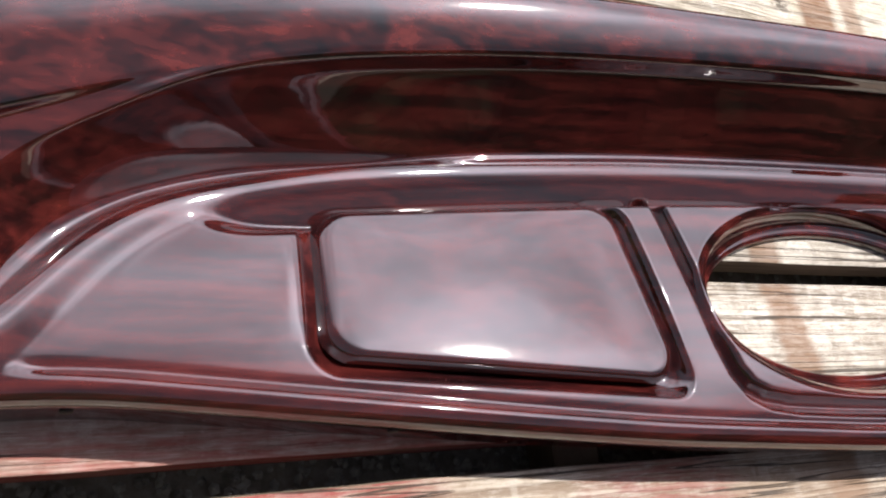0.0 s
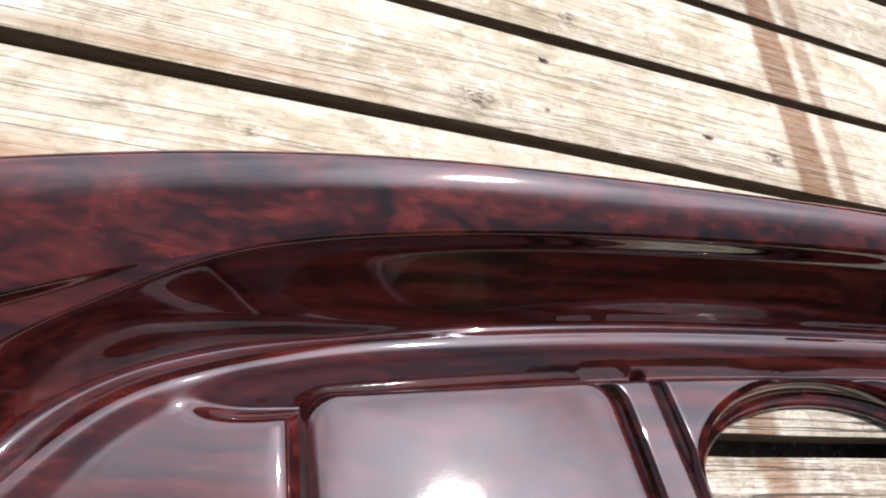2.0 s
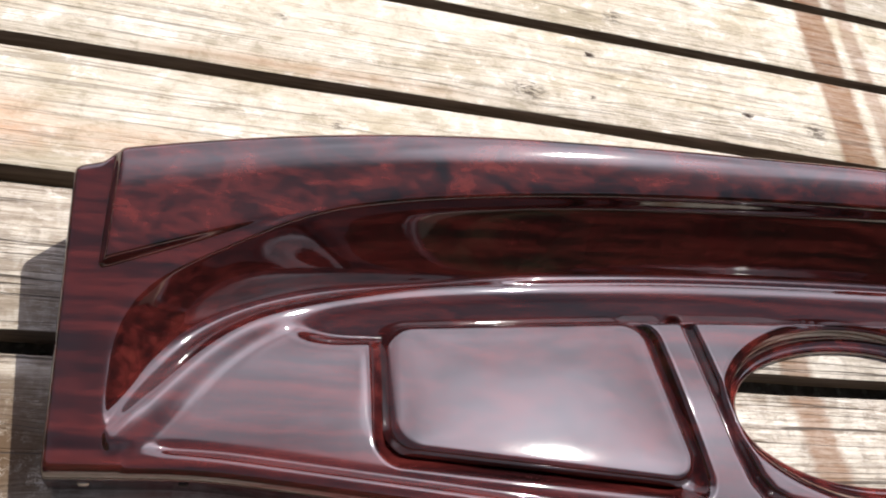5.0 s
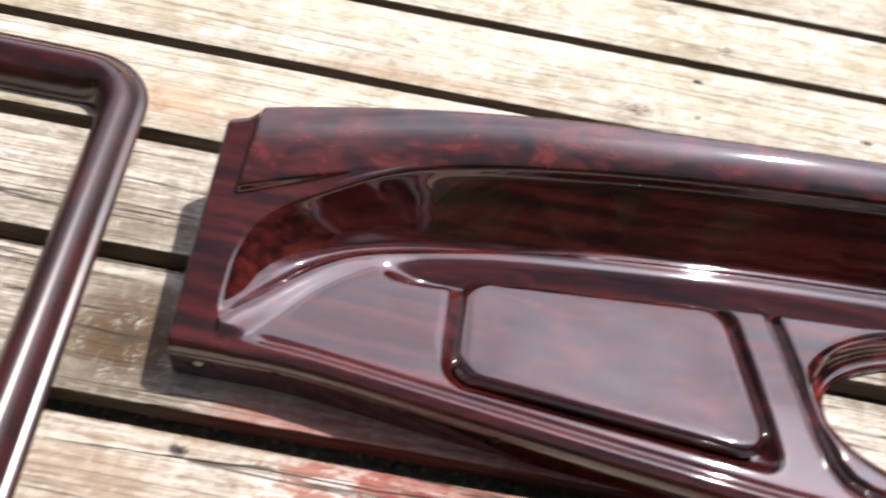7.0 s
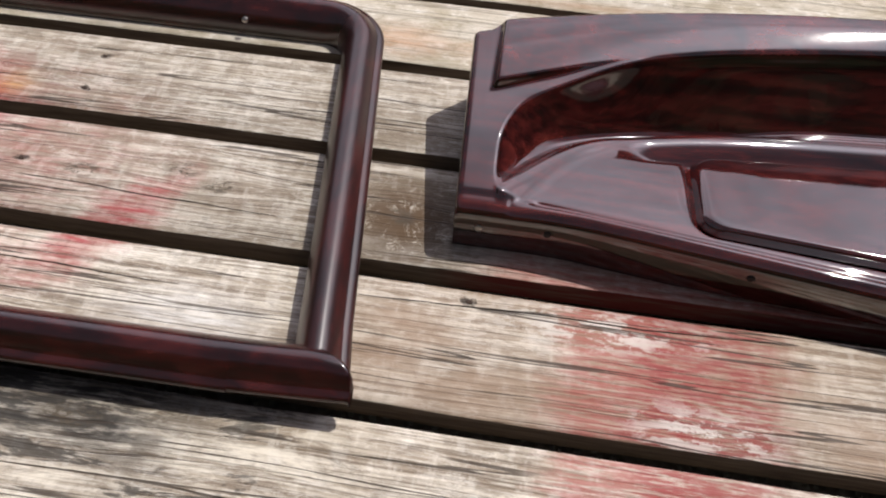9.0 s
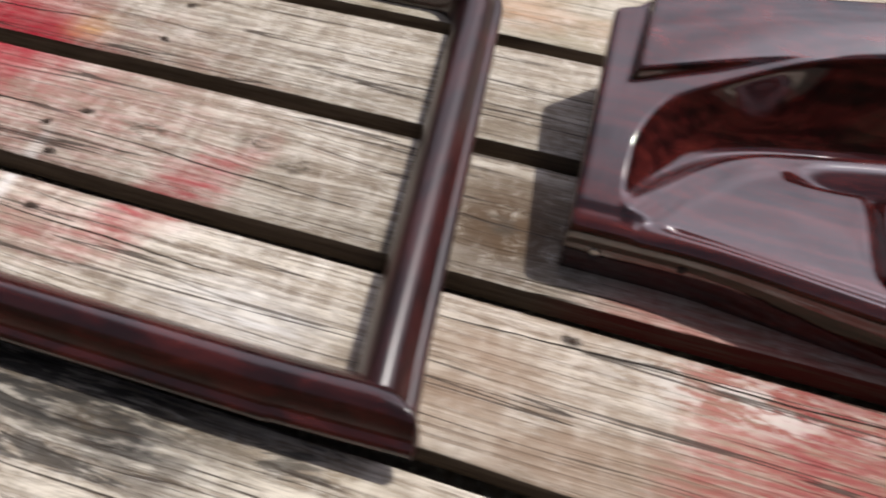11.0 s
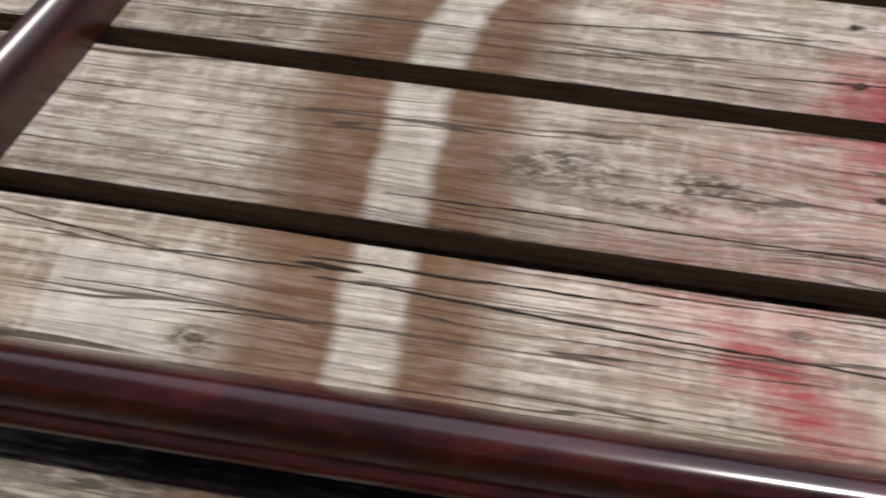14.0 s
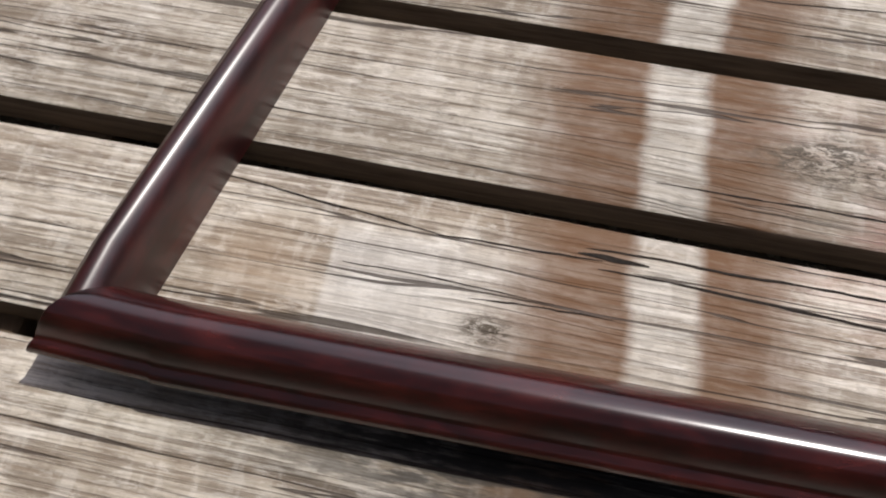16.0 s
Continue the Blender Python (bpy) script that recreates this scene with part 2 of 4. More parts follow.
    def spot(cx, cy, rx, ry, hard=0.0, turn=0.0):
        v = n.vec("SUBTRACT", p, (cx, cy, 0))
        if turn:
            c, s = math.cos(turn), math.sin(turn)
            v = n.join(n.vec("DOT_PRODUCT", v, (c, s, 0)), n.vec("DOT_PRODUCT", v, (-s, c, 0)), 0.0)
        d = n.vec("LENGTH", n.vec("MULTIPLY", v, (1 / rx, 1 / ry, 0)))
        d = n.math("ADD", d, n.math("MULTIPLY_ADD", cloud, 0.9, -0.45))
        return n.step(d, 1.15, hard)

    def paint(base, mask, colour, amount, low=0.35, high=0.6, keep=0.35):
        worn = n.step(wear, high, low, keep, 1.0)
        return n.mix(n.math("MULTIPLY", n.math("MULTIPLY", mask, worn), amount), base, colour)

    # the brown ring of overspray, with its masked line
    over = n.math("MAXIMUM", n.math("SUBTRACT", y, 0.12), 0.0)
    centre = n.math("MULTIPLY_ADD", n.math("MULTIPLY", over, over), 1.5, 0.363)
    u = n.math("ADD", n.math("SUBTRACT", x, centre), n.math("MULTIPLY_ADD", cloud, 0.02, -0.01))
    band = n.math("MULTIPLY", n.step(u, -0.135, -0.070), n.step(u, 0.115, 0.055))
    line = n.math("MULTIPLY", n.step(u, -0.030, -0.016), n.step(u, 0.029, 0.015))
    col = paint(col, n.math("MULTIPLY", band, n.math("SUBTRACT", 1.0, line)), (0.15, 0.070, 0.027), 0.97, keep=0.82)
    col = paint(col, n.math("MULTIPLY", line, n.step(y, 0.5, 0.3)), (0.72, 0.70, 0.64), 0.45)
    for x0, x1, y0, y1, amount in ((2.150, 2.192, -0.2, 0.33, 0.75), (2.338, 2.395, 0.33, 1.3, 0.98), (2.414, 2.446, 0.33, 1.3, 0.7), (1.04, 1.075, 0.9, 1.4, 0.5)):
        slant = n.math("ADD", x, n.math("MULTIPLY_ADD", cloud, 0.016, -0.008))
        if y0 < 0:
            slant = n.math("ADD", slant, n.math("MULTIPLY", n.math("SUBTRACT", y, 0.15), 0.12))
        m = n.math("MULTIPLY", n.step(slant, x0 - 0.007, x0 + 0.007), n.step(slant, x1 + 0.007, x1 - 0.007))
        m = n.math("MULTIPLY", m, n.math("MULTIPLY", n.step(y, y0 - 0.02, y0 + 0.02), n.step(y, y1 + 0.02, y1 - 0.02)))
        col = paint(col, m, (0.21, 0.095, 0.036), amount, keep=0.75)
    brown = n.math("MULTIPLY", n.step(x, 1.28, 1.40), n.math("MULTIPLY", n.step(y, 0.0, -0.01), n.step(y, -0.166, -0.15)))
    col = n.mix(n.math("MULTIPLY", brown, n.step(patch, 0.60, 0.40, 0.25, 0.6)), col, (0.34, 0.225, 0.15))
    bare = n.math("MULTIPLY", n.step(x, 0.129, 0.134), n.math("MULTIPLY", n.step(x, 0.30, 0.18), n.step(n.math("ABSOLUTE", n.math("ADD", y, 0.085)), 0.05, 0.03)))
    col = n.mix(n.math("MULTIPLY", bare, 0.32), col, (0.80, 0.80, 0.77))
    col = paint(col, spot(0.085, -0.09, 0.06, 0.045), (0.36, 0.24, 0.14), 0.6, keep=0.6)
    col = paint(col, spot(1.20, -0.085, 0.12, 0.04), (0.86, 0.85, 0.82), 0.75, keep=0.35)
    col = paint(col, spot(0.53, -0.25, 0.13, 0.05), (0.24, 0.13, 0.07), 0.7, keep=0.6)
    RED, PINK = (0.36, 0.006, 0.022), (0.46, 0.10, 0.105)
    col = paint(col, spot(0.82, 0.09, 0.36, 0.19), PINK, 0.48)
    col = paint(col, spot(0.60, -0.02, 0.16, 0.10), PINK, 0.4)
    col = paint(col, spot(0.787, 0.168, 0.125, 0.092, 0.25), RED, 1.0, keep=0.85)
    col = paint(col, spot(0.57, 0.285, 0.06, 0.035), PINK, 0.5)
    col = paint(col, spot(0.645, -0.075, 0.095, 0.038, 0.2, -0.75), RED, 0.85, keep=0.5)
    col = paint(col, spot(1.078, 0.008, 0.115, 0.042, 0.2, 0.95), RED, 0.85, keep=0.45)
    col = paint(col, spot(1.00, -0.06, 0.10, 0.04), PINK, 0.45)
    col = paint(col, spot(0.92, -0.02, 0.012, 0.10), (0.84, 0.82, 0.78), 1.0, keep=0.5)
    col = paint(col, spot(0.842, -0.07, 0.016, 0.03), (0.62, 0.42, 0.16), 0.5)
    col = paint(col, spot(0.84, 0.03, 0.014, 0.03), (0.62, 0.42, 0.16), 0.45)
    col = paint(col, spot(0.87, 0.20, 0.04, 0.03), (0.75, 0.45, 0.12), 0.5)
    ragged = n.math("MULTIPLY_ADD", wear, 0.05, n.math("MULTIPLY_ADD", cloud, 0.07, n.math("SUBTRACT", x, 0.06)))
    chip = n.step(n.noise(n.join(n.math("MULTIPLY", x, 26.0), n.math("MULTIPLY", yy, 240.0), 1.0), 1.0, 4.0, 0.7), 0.64, 0.42, 0.15, 1.0)
    front = n.step(y, 0.0, -0.012)
    for x0, x1, amount, red in ((1.565, 1.70, 0.66, (0.38, 0.075, 0.068)), (1.64, 1.775, 0.82, (0.28, 0.036, 0.034)), (1.92, 2.06, 0.6, (0.27, 0.04, 0.036))):
        box = n.math("MULTIPLY", n.step(ragged, x0 - 0.03, x0 + 0.03), n.step(ragged, x1 + 0.03, x1 - 0.03))
        col = n.mix(n.math("MULTIPLY", n.math("MULTIPLY", box, front), n.math("MULTIPLY", chip, amount)), col, red)
    white = n.math("MULTIPLY", spot(1.60, -0.035, 0.14, 0.035), n.step(grime, 0.47, 0.56))
    col = n.mix(n.math("MULTIPLY", white, 0.8), col, (0.80, 0.76, 0.70))
    white = n.math("MULTIPLY", spot(1.70, -0.13, 0.10, 0.035), n.step(grime, 0.47, 0.54))
    col = n.mix(n.math("MULTIPLY", white, 0.8), col, (0.80, 0.74, 0.68))
    strip = n.math("MULTIPLY", n.step(n.math("MULTIPLY_ADD", cloud, 0.02, y), 0.085, 0.03), n.step(y, -0.004, 0.0))
    strip = n.math("MULTIPLY", strip, n.math("MULTIPLY", n.step(x, 1.44, 1.54), n.step(x, 2.0, 1.9)))
    col = paint(col, strip, (0.42, 0.05, 0.04), 0.7, keep=0.5)
    col = paint(col, spot(1.335, 0.372, 0.075, 0.045), (0.55, 0.25, 0.10), 0.6, keep=0.6)
    col = paint(col, spot(1.475, 0.362, 0.12, 0.032), (0.52, 0.27, 0.13), 0.55, keep=0.6)
    col = paint(col, spot(1.62, 0.490, 0.22, 0.014), (0.50, 0.28, 0.15), 0.55, keep=0.6)
    # black stains; the long ones also paint the frame's shadow darker
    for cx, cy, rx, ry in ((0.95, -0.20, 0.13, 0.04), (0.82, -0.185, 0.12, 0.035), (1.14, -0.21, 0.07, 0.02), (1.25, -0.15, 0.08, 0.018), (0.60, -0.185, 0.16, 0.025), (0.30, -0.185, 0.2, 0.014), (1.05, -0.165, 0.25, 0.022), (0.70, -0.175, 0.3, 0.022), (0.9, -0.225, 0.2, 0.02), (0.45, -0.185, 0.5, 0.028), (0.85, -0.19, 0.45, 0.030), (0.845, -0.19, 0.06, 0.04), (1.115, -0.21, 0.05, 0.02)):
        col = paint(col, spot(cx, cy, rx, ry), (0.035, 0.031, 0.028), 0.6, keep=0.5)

    # the knot beside the console: fibres that burst out from its heart
    crumb = n.noise(p, 110.0, 4.0, 0.7)
    v = n.vec("SUBTRACT", p, (1.392, 0.068, 0))
    vx, vy, _ = n.split(v)
    away = n.vec("LENGTH", n.vec("MULTIPLY", v, (1.0, 1.25, 0)))
    ray = n.noise(n.join(n.math("MULTIPLY", n.math("MULTIPLY_ADD", crumb, 1.3, n.math("ARCTAN2", vy, vx)), 5.0), n.math("MULTIPLY", away, 30.0), 2.0), 1.0, 4.0, 0.7)
    burst = n.math("MULTIPLY", n.step(n.math("MULTIPLY_ADD", ray, 0.05, n.math("SUBTRACT", away, 0.025)), 0.115, 0.02), n.step(ray, 0.34, 0.48))
    col = n.mix(burst, col, (0.10, 0.058, 0.027))
    col = n.mix(n.step(n.math("MULTIPLY_ADD", ray, 0.02, away), 0.026, 0.012, 0.0, 0.8), col, (0.055, 0.035, 0.02))

    front_board = n.math("MULTIPLY", n.step(y, -0.163, -0.172), n.math("MULTIPLY", n.step(x, 0.35, 0.6), n.step(x, 1.5, 1.25)))
    scar = n.noise(n.join(n.math("MULTIPLY", x, 8.0), n.math("MULTIPLY", yy, 42.0), 7.0), 1.0, 6.0, 0.72, 0.7)
    col = n.mix(n.math("MULTIPLY", front_board, n.math("MULTIPLY", n.step(scar, 0.50, 0.38, 0.0, 0.75), n.step(x, 0.75, 1.0, 0.25, 1.0))), col, (0.86, 0.79, 0.66))
    col = n.mix(n.math("MULTIPLY", front_board, n.step(scar, 0.55, 0.61, 0.0, 0.8)), col, (0.040, 0.035, 0.030))
    # black strip along the lower bar: stain, plus the bar's cast shadow painted in
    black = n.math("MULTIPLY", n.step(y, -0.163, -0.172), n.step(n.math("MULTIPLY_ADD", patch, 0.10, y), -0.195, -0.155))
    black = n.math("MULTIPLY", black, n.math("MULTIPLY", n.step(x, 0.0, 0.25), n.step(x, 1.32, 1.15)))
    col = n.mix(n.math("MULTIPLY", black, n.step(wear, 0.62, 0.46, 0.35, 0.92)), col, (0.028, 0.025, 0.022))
    pit_mask = 0.0
    for px, py in PITS:
        d = n.vec("LENGTH", n.vec("MULTIPLY", n.vec("SUBTRACT", p, (px, py, 0)), (1 / 0.010, 1 / 0.006, 0)))
        pit_mask = n.math("MAXIMUM", pit_mask, n.step(n.math("MULTIPLY_ADD", crumb, 2.6, n.math("SUBTRACT", d, 1.3)), 0.9, 0.35))
    swirl = n.step(n.noise(n.join(n.math("MULTIPLY", x, 85.0), n.math("MULTIPLY", y, 210.0), shift), 1.0, 6.0, 0.75, 0.8), 0.46, 0.56)
    col = n.mix(n.math("MULTIPLY", knot_mask, n.math("MULTIPLY_ADD", swirl, 0.85, 0.12)), col, (0.085, 0.066, 0.045))
    col = n.mix(n.math("MULTIPLY", pit_mask, 0.93), col, (0.045, 0.033, 0.025))
    col = n.mix(n.math("MULTIPLY", crack, 0.85), col, (0.05, 0.035, 0.025))
    relief = n.math("MULTIPLY_ADD", ridge, 0.4, n.math("SUBTRACT", n.math("MULTIPLY", fine, 0.2), n.math("MULTIPLY", late, 0.4)))
    relief = n.math("SUBTRACT", relief, n.math("MULTIPLY", crack, 1.1))
    relief = n.math("SUBTRACT", relief, n.math("MULTIPLY", pit_mask, 1.2))
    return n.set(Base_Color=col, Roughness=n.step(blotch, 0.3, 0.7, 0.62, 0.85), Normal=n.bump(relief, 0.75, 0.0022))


def burl(name, streak, along_y=False, deep=1.0, gloss=0.038, ior=2.0, even=0.0):
    """Lacquered dark red burl: streak 0 is cloudy, 1 runs along x, or along y."""
    n = Nodes(name)
    p = n.place()
    x, y, z = n.split(p)
    if along_y:
        x, y = y, x
    warp = n.noise(p, 7.0, 3.0)
    q = n.join(n.math("MULTIPLY", x, 20.0 - 16.0 * streak), n.math("MULTIPLY_ADD", warp, 1.6, n.math("MULTIPLY", y, 28.0 + 45.0 * streak)), n.math("MULTIPLY", z, 30.0 + 45.0 * streak))
    cloud = n.noise(q, 1.0, 5.0, 0.62, 0.6 - 0.4 * streak)
    fleck = n.noise(n.join(n.math("MULTIPLY", x, 60.0), n.math("MULTIPLY", y, 190.0), n.math("MULTIPLY", z, 190.0)), 1.0, 3.0, 0.6)
    m = n.math("MULTIPLY_ADD", fleck, 0.30, n.math("SUBTRACT", cloud, 0.15))
    col = n.ramp(m, *((at, tuple(v * deep for v in c)) for at, c in ((0.34, (0.004, 0.0025, 0.003)), (0.46, (0.020, 0.004, 0.004)), (0.58, (0.052, 0.0085, 0.0075)), (0.74, (0.088, 0.015, 0.0115)))))
    if even:
        col = n.mix(even, col, tuple(v * deep for v in (0.024, 0.0045, 0.0045)))
    peel = n.noise(p, 240.0, 2.0)
    swell = n.noise(p, 38.0, 1.0)
    coat = n.bump(n.math("MULTIPLY_ADD", swell, 0.7, n.math("MULTIPLY", peel, 0.12)), 0.10, 0.0012)
    return n.set(Base_Color=col, Roughness=0.5, Specular_IOR_Level=0.0, Coat_Weight=1.0, Coat_Roughness=gloss, Coat_IOR=ior, Coat_Normal=coat)


def plain(name, colour, rough, metal=0.0, scale=40.0, depth=0.4):
    n = Nodes(name)
    c = n.noise(n.place(), scale, 5.0, 0.65)
    low, high = tuple(v * (1 - depth) for v in colour), tuple(min(1, v * (1 + depth)) for v in colour)
    return n.set(Base_Color=n.ramp(c, (0.3, low), (0.7, high)), Roughness=rough, Metallic=metal, Normal=n.bump(c, 0.3, 0.004))


def unseen_ring_material():
    n = Nodes("unseen_dark_ring")
    c = n.noise(n.place(), 1.4, 7.0, 0.7)
    return n.set(Base_Color=n.ramp(c, (0.35, (0.008, 0.010, 0.006)), (0.65, (0.05, 0.06, 0.03))), Roughness=0.9, Specular_IOR_Level=0.1)


WOOD = weathered_wood()
BURL = burl("lacquered_burl", 0.0, False, 1.75, 0.055)
BURL_PANEL = burl("lacquered_panel_burl", 0.3, False, 1.5, 0.045, 2.1, 0.35)
BURL_STREAK = burl("lacquered_streaked_burl", 1.0, False, 1.6, 0.038, 2.1, 0.25)
BURL_BAR = burl("lacquered_bar_burl", 0.3, False, 1.2, 0.20, 1.78, 0.35)
BURL_SIDE_BAR = burl("lacquered_side_bar_burl", 0.4, True, 1.1, 0.31, 1.78, 0.45)
STONE = plain("grey_gravel", (0.34, 0.33, 0.29), 0.9, 0, 60.0, 0.5)


def earth():
    n = Nodes("packed_earth")
    p = n.place()
    c = n.noise(p, 60.0, 6.0, 0.7)
    bed = n.step(n.vec("LENGTH", n.vec("MULTIPLY", n.vec("SUBTRACT", p, (1.3, 0.2, 0)), (0.40, 1.35, 0))), 1.05, 0.85)
    soil = n.ramp(c, (0.3, (0.022, 0.020, 0.014)), (0.7, (0.065, 0.058, 0.042)))
    dust = n.ramp(c, (0.3, (0.16, 0.145, 0.115)), (0.7, (0.36, 0.335, 0.285)))
    return n.set(Base_Color=n.mix(bed, soil, dust), Roughness=0.95, Normal=n.bump(c, 0.5, 0.006))


EARTH = earth()


def shaded_plank_side():
    n = Nodes("shade_dark_plank_edge")
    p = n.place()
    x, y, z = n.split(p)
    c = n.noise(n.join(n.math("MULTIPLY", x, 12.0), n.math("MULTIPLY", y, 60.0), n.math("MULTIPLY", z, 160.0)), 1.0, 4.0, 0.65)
    # darker than the plank tops: the shade in the gaps is in this colour
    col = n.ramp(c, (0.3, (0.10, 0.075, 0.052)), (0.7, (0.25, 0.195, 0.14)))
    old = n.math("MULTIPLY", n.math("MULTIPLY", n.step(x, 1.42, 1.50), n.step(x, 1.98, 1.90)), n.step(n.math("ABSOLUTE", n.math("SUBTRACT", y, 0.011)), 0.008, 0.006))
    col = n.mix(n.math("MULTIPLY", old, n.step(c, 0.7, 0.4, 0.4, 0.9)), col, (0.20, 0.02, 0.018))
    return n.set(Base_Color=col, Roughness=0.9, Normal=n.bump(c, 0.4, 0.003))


SHADED_PLANK_SIDE = shaded_plank_side()
JOIST = plain("rough_joist_wood", (0.14, 0.10, 0.065), 0.85, 0, 18.0, 0.4)
STEEL = plain("dull_steel", (0.55, 0.53, 0.50), 0.35, 1.0, 90.0, 0.2)
DARK = plain("dark_recess", (0.012, 0.008, 0.008), 0.6, 0, 50.0, 0.3)
UNSEEN_RING = unseen_ring_material()


# ---- mesh helpers ----
def mesh_object(name, verts, faces, material, parent=None, label="", smooth=True):
    me = bpy.data.meshes.new(name)
    me.from_pydata([tuple(v) for v in verts], [], [tuple(f) for f in faces])
    me.materials.append(material)
    if smooth:
        me.shade_smooth()
    me.update()
    ob = new(name, me)
    if parent:
        ob.parent = parent
        ob.matrix_parent_inverse = parent.matrix_basis.inverted()
    return tagged(ob, label)


def part(name, bm, material, parent, label="", smooth=False):
    """Links a bmesh as one mesh under a thing or a part."""
    bmesh.ops.recalc_face_normals(bm, faces=bm.faces)
    me = bpy.data.meshes.new(name)
    bm.to_mesh(me)
    bm.free()
    me.materials.append(material)
    if smooth:
        me.shade_smooth()
    ob = new(name, me)
    if parent:
        ob.parent = parent
        ob.matrix_parent_inverse = parent.matrix_basis.inverted()
    return tagged(ob, label)


def thing(name, label, category, at=(0, 0, 0), kind=""):
    ob = new(name)
    ob.location = at
    ob.empty_display_size = 0.05
    return tagged(ob, label, category, kind=kind)


def soft(t):
    t = np.clip(t, 0, 1)
    return t * t * (3 - 2 * t)


def smooth_line(xs, ys, at, width=0.05):
    """A smoothed polyline y(x)."""
    steps = np.linspace(-width, width, 21)
    weights = np.cos(steps / width * math.pi / 2) ** 2
    return sum(w * np.interp(at + s, xs, ys) for s, w in zip(steps, weights)) / weights.sum()


# ---- ground under and round the deck ----
bm = bmesh.new()
bmesh.ops.create_circle(bm, cap_ends=True, segments=64, radius=400, matrix=Matrix.Translation((1, 0, -0.085)))
ground = part("ground", bm, EARTH, None)
tagged(ground, "packed dark earth under the deck", "ground", kind="structure")

# an unseen dark ring, shaped like shrubs, added all round to darken low reflections
seg, rows = 160, 14
verts, faces = [], []
for i in range(seg):
    a = 2 * math.pi * i / seg
    for j in range(rows + 1):
        h = j / rows
        wob = noise.noise((math.cos(a) * 4, math.sin(a) * 4, h * 3)) * 0.5 + noise.noise((math.cos(a) * 17, math.sin(a) * 17, h * 9)) * 0.25
        rad = 7.0 + wob + 0.5 * h
        top = 3.3 - 1.5 * math.sin(a) + 0.3 * noise.noise((math.cos(a) * 3, math.sin(a) * 3, 8)) + 0.06 * noise.noise((math.cos(a) * 20, math.sin(a) * 20, 2))
        verts.append((1 + rad * math.cos(a), rad * math.sin(a), -0.085 + h * top))
for i in range(seg):
    for j in range(rows):
        k = (i + 1) % seg
        faces.append((i * (rows + 1) + j, k * (rows + 1) + j, k * (rows + 1) + j + 1, i * (rows + 1) + j + 1))
backdrop = mesh_object("backdrop", verts, faces, UNSEEN_RING, smooth=False)
tagged(backdrop, "unseen dark shrub-like ring added for dark reflections", "backdrop", kind="structure")


# ---- the burl console panel ----
console = thing("console_panel", "glossy dark red burl console trim lying on the planks", "trim panel", (1.447, 0.043, 0))
X0, X1 = 1.436, 2.52


def front_edge(x):
    return smooth_line([1.43, 1.55, 1.65, 1.75, 1.85, 1.97, 2.19, 2.55], [0.043, 0.043, 0.031, 0.019, 0.007, -0.006, -0.023, -0.034], x, 0.06)


def back_edge(x):
    y = smooth_line([1.30, 1.461, 1.50, 1.60, 1.70, 1.80, 1.90, 2.0, 2.2, 2.35, 2.6], [0.230, 0.286, 0.297, 0.320, 0.336, 0.347, 0.354, 0.360, 0.371, 0.376, 0.376], x, 0.08)
    return y - 0.006 * (1 - soft((x - 1.455) / 0.012))


def cap_edge(x):
    return smooth_line([1.40, 1.470, 1.53, 1.60, 1.70, 1.80, 1.90, 2.0, 2.1, 2.2, 2.35, 2.6], [0.165, 0.193, 0.218, 0.246, 0.272, 0.288, 0.300, 0.309, 0.317, 0.324, 0.332, 0.338], x, 0.07)


def rim_edge(x):
    xs = [1.455, 1.492, 1.520, 1.546, 1.573, 1.603, 1.645, 1.70, 1.80, 1.90, 2.0, 2.1, 2.2, 2.35, 2.6]
    ys = [0.012, 0.074, 0.113, 0.146, 0.170, 0.187, 0.202, 0.217, 0.232, 0.244, 0.254, 0.261, 0.267, 0.274, 0.282]
    f = soft((x - 1.58) / 0.12)
    return smooth_line(xs, ys, x, 0.03) * (1 - f) + smooth_line(xs, ys, x, 0.09) * f


def plateau(y):
    return 0.0562 - 0.53 * np.maximum(y - 0.028, 0) ** 2


def panel_level(y):
    return 0.0560 - 0.148 * (y - 0.066)


PANEL = [(1.6975, 0.181), (1.961, 0.2055), (1.984, 0.044), (1.7005, 0.070)]
RECESS = [(1.684, 0.1800), (1.970, 0.2045), (1.996, 0.030), (1.687, 0.0575)]


def quad_distance(x, y, corners, radius):
    """The signed distance to a quad with rounded corners, inside below zero; corners clockwise."""
    d = np.full(np.shape(x), -9.0)
    inner = []
    for (ax, ay), (bx, by) in zip(corners, corners[1:] + corners[:1]):
        ex, ey = bx - ax, by - ay
        length = math.hypot(ex, ey)
        inner.append((x - ax) * (-ey / length) + (y - ay) * (ex / length) + radius)
    for a, b in zip(inner, inner[1:] + inner[:1]):
        d = np.maximum(d, np.where((a > 0) & (b > 0), np.hypot(a, b), np.maximum(a, b)))
    return d - radius


HOLE = (2.232, 0.124, 0.194, 0.098, radians(2.0))


def hole_radius(x, y):
    cx, cy, a, b, turn = HOLE
    c, s = math.cos(turn), math.sin(turn)
    return np.hypot(((x - cx) * c + (y - cy) * s) / a, (-(x - cx) * s + (y - cy) * c) / b)


def line_distance(x, y, points):
    d = np.full(np.shape(x), 9.0)
    for (ax, ay), (bx, by) in zip(points, points[1:]):
        ex, ey = bx - ax, by - ay
        t = np.clip(((x - ax) * ex + (y - ay) * ey) / (ex * ex + ey * ey), 0, 1)
        d = np.minimum(d, np.hypot(x - ax - t * ex, y - ay - t * ey))
    return d


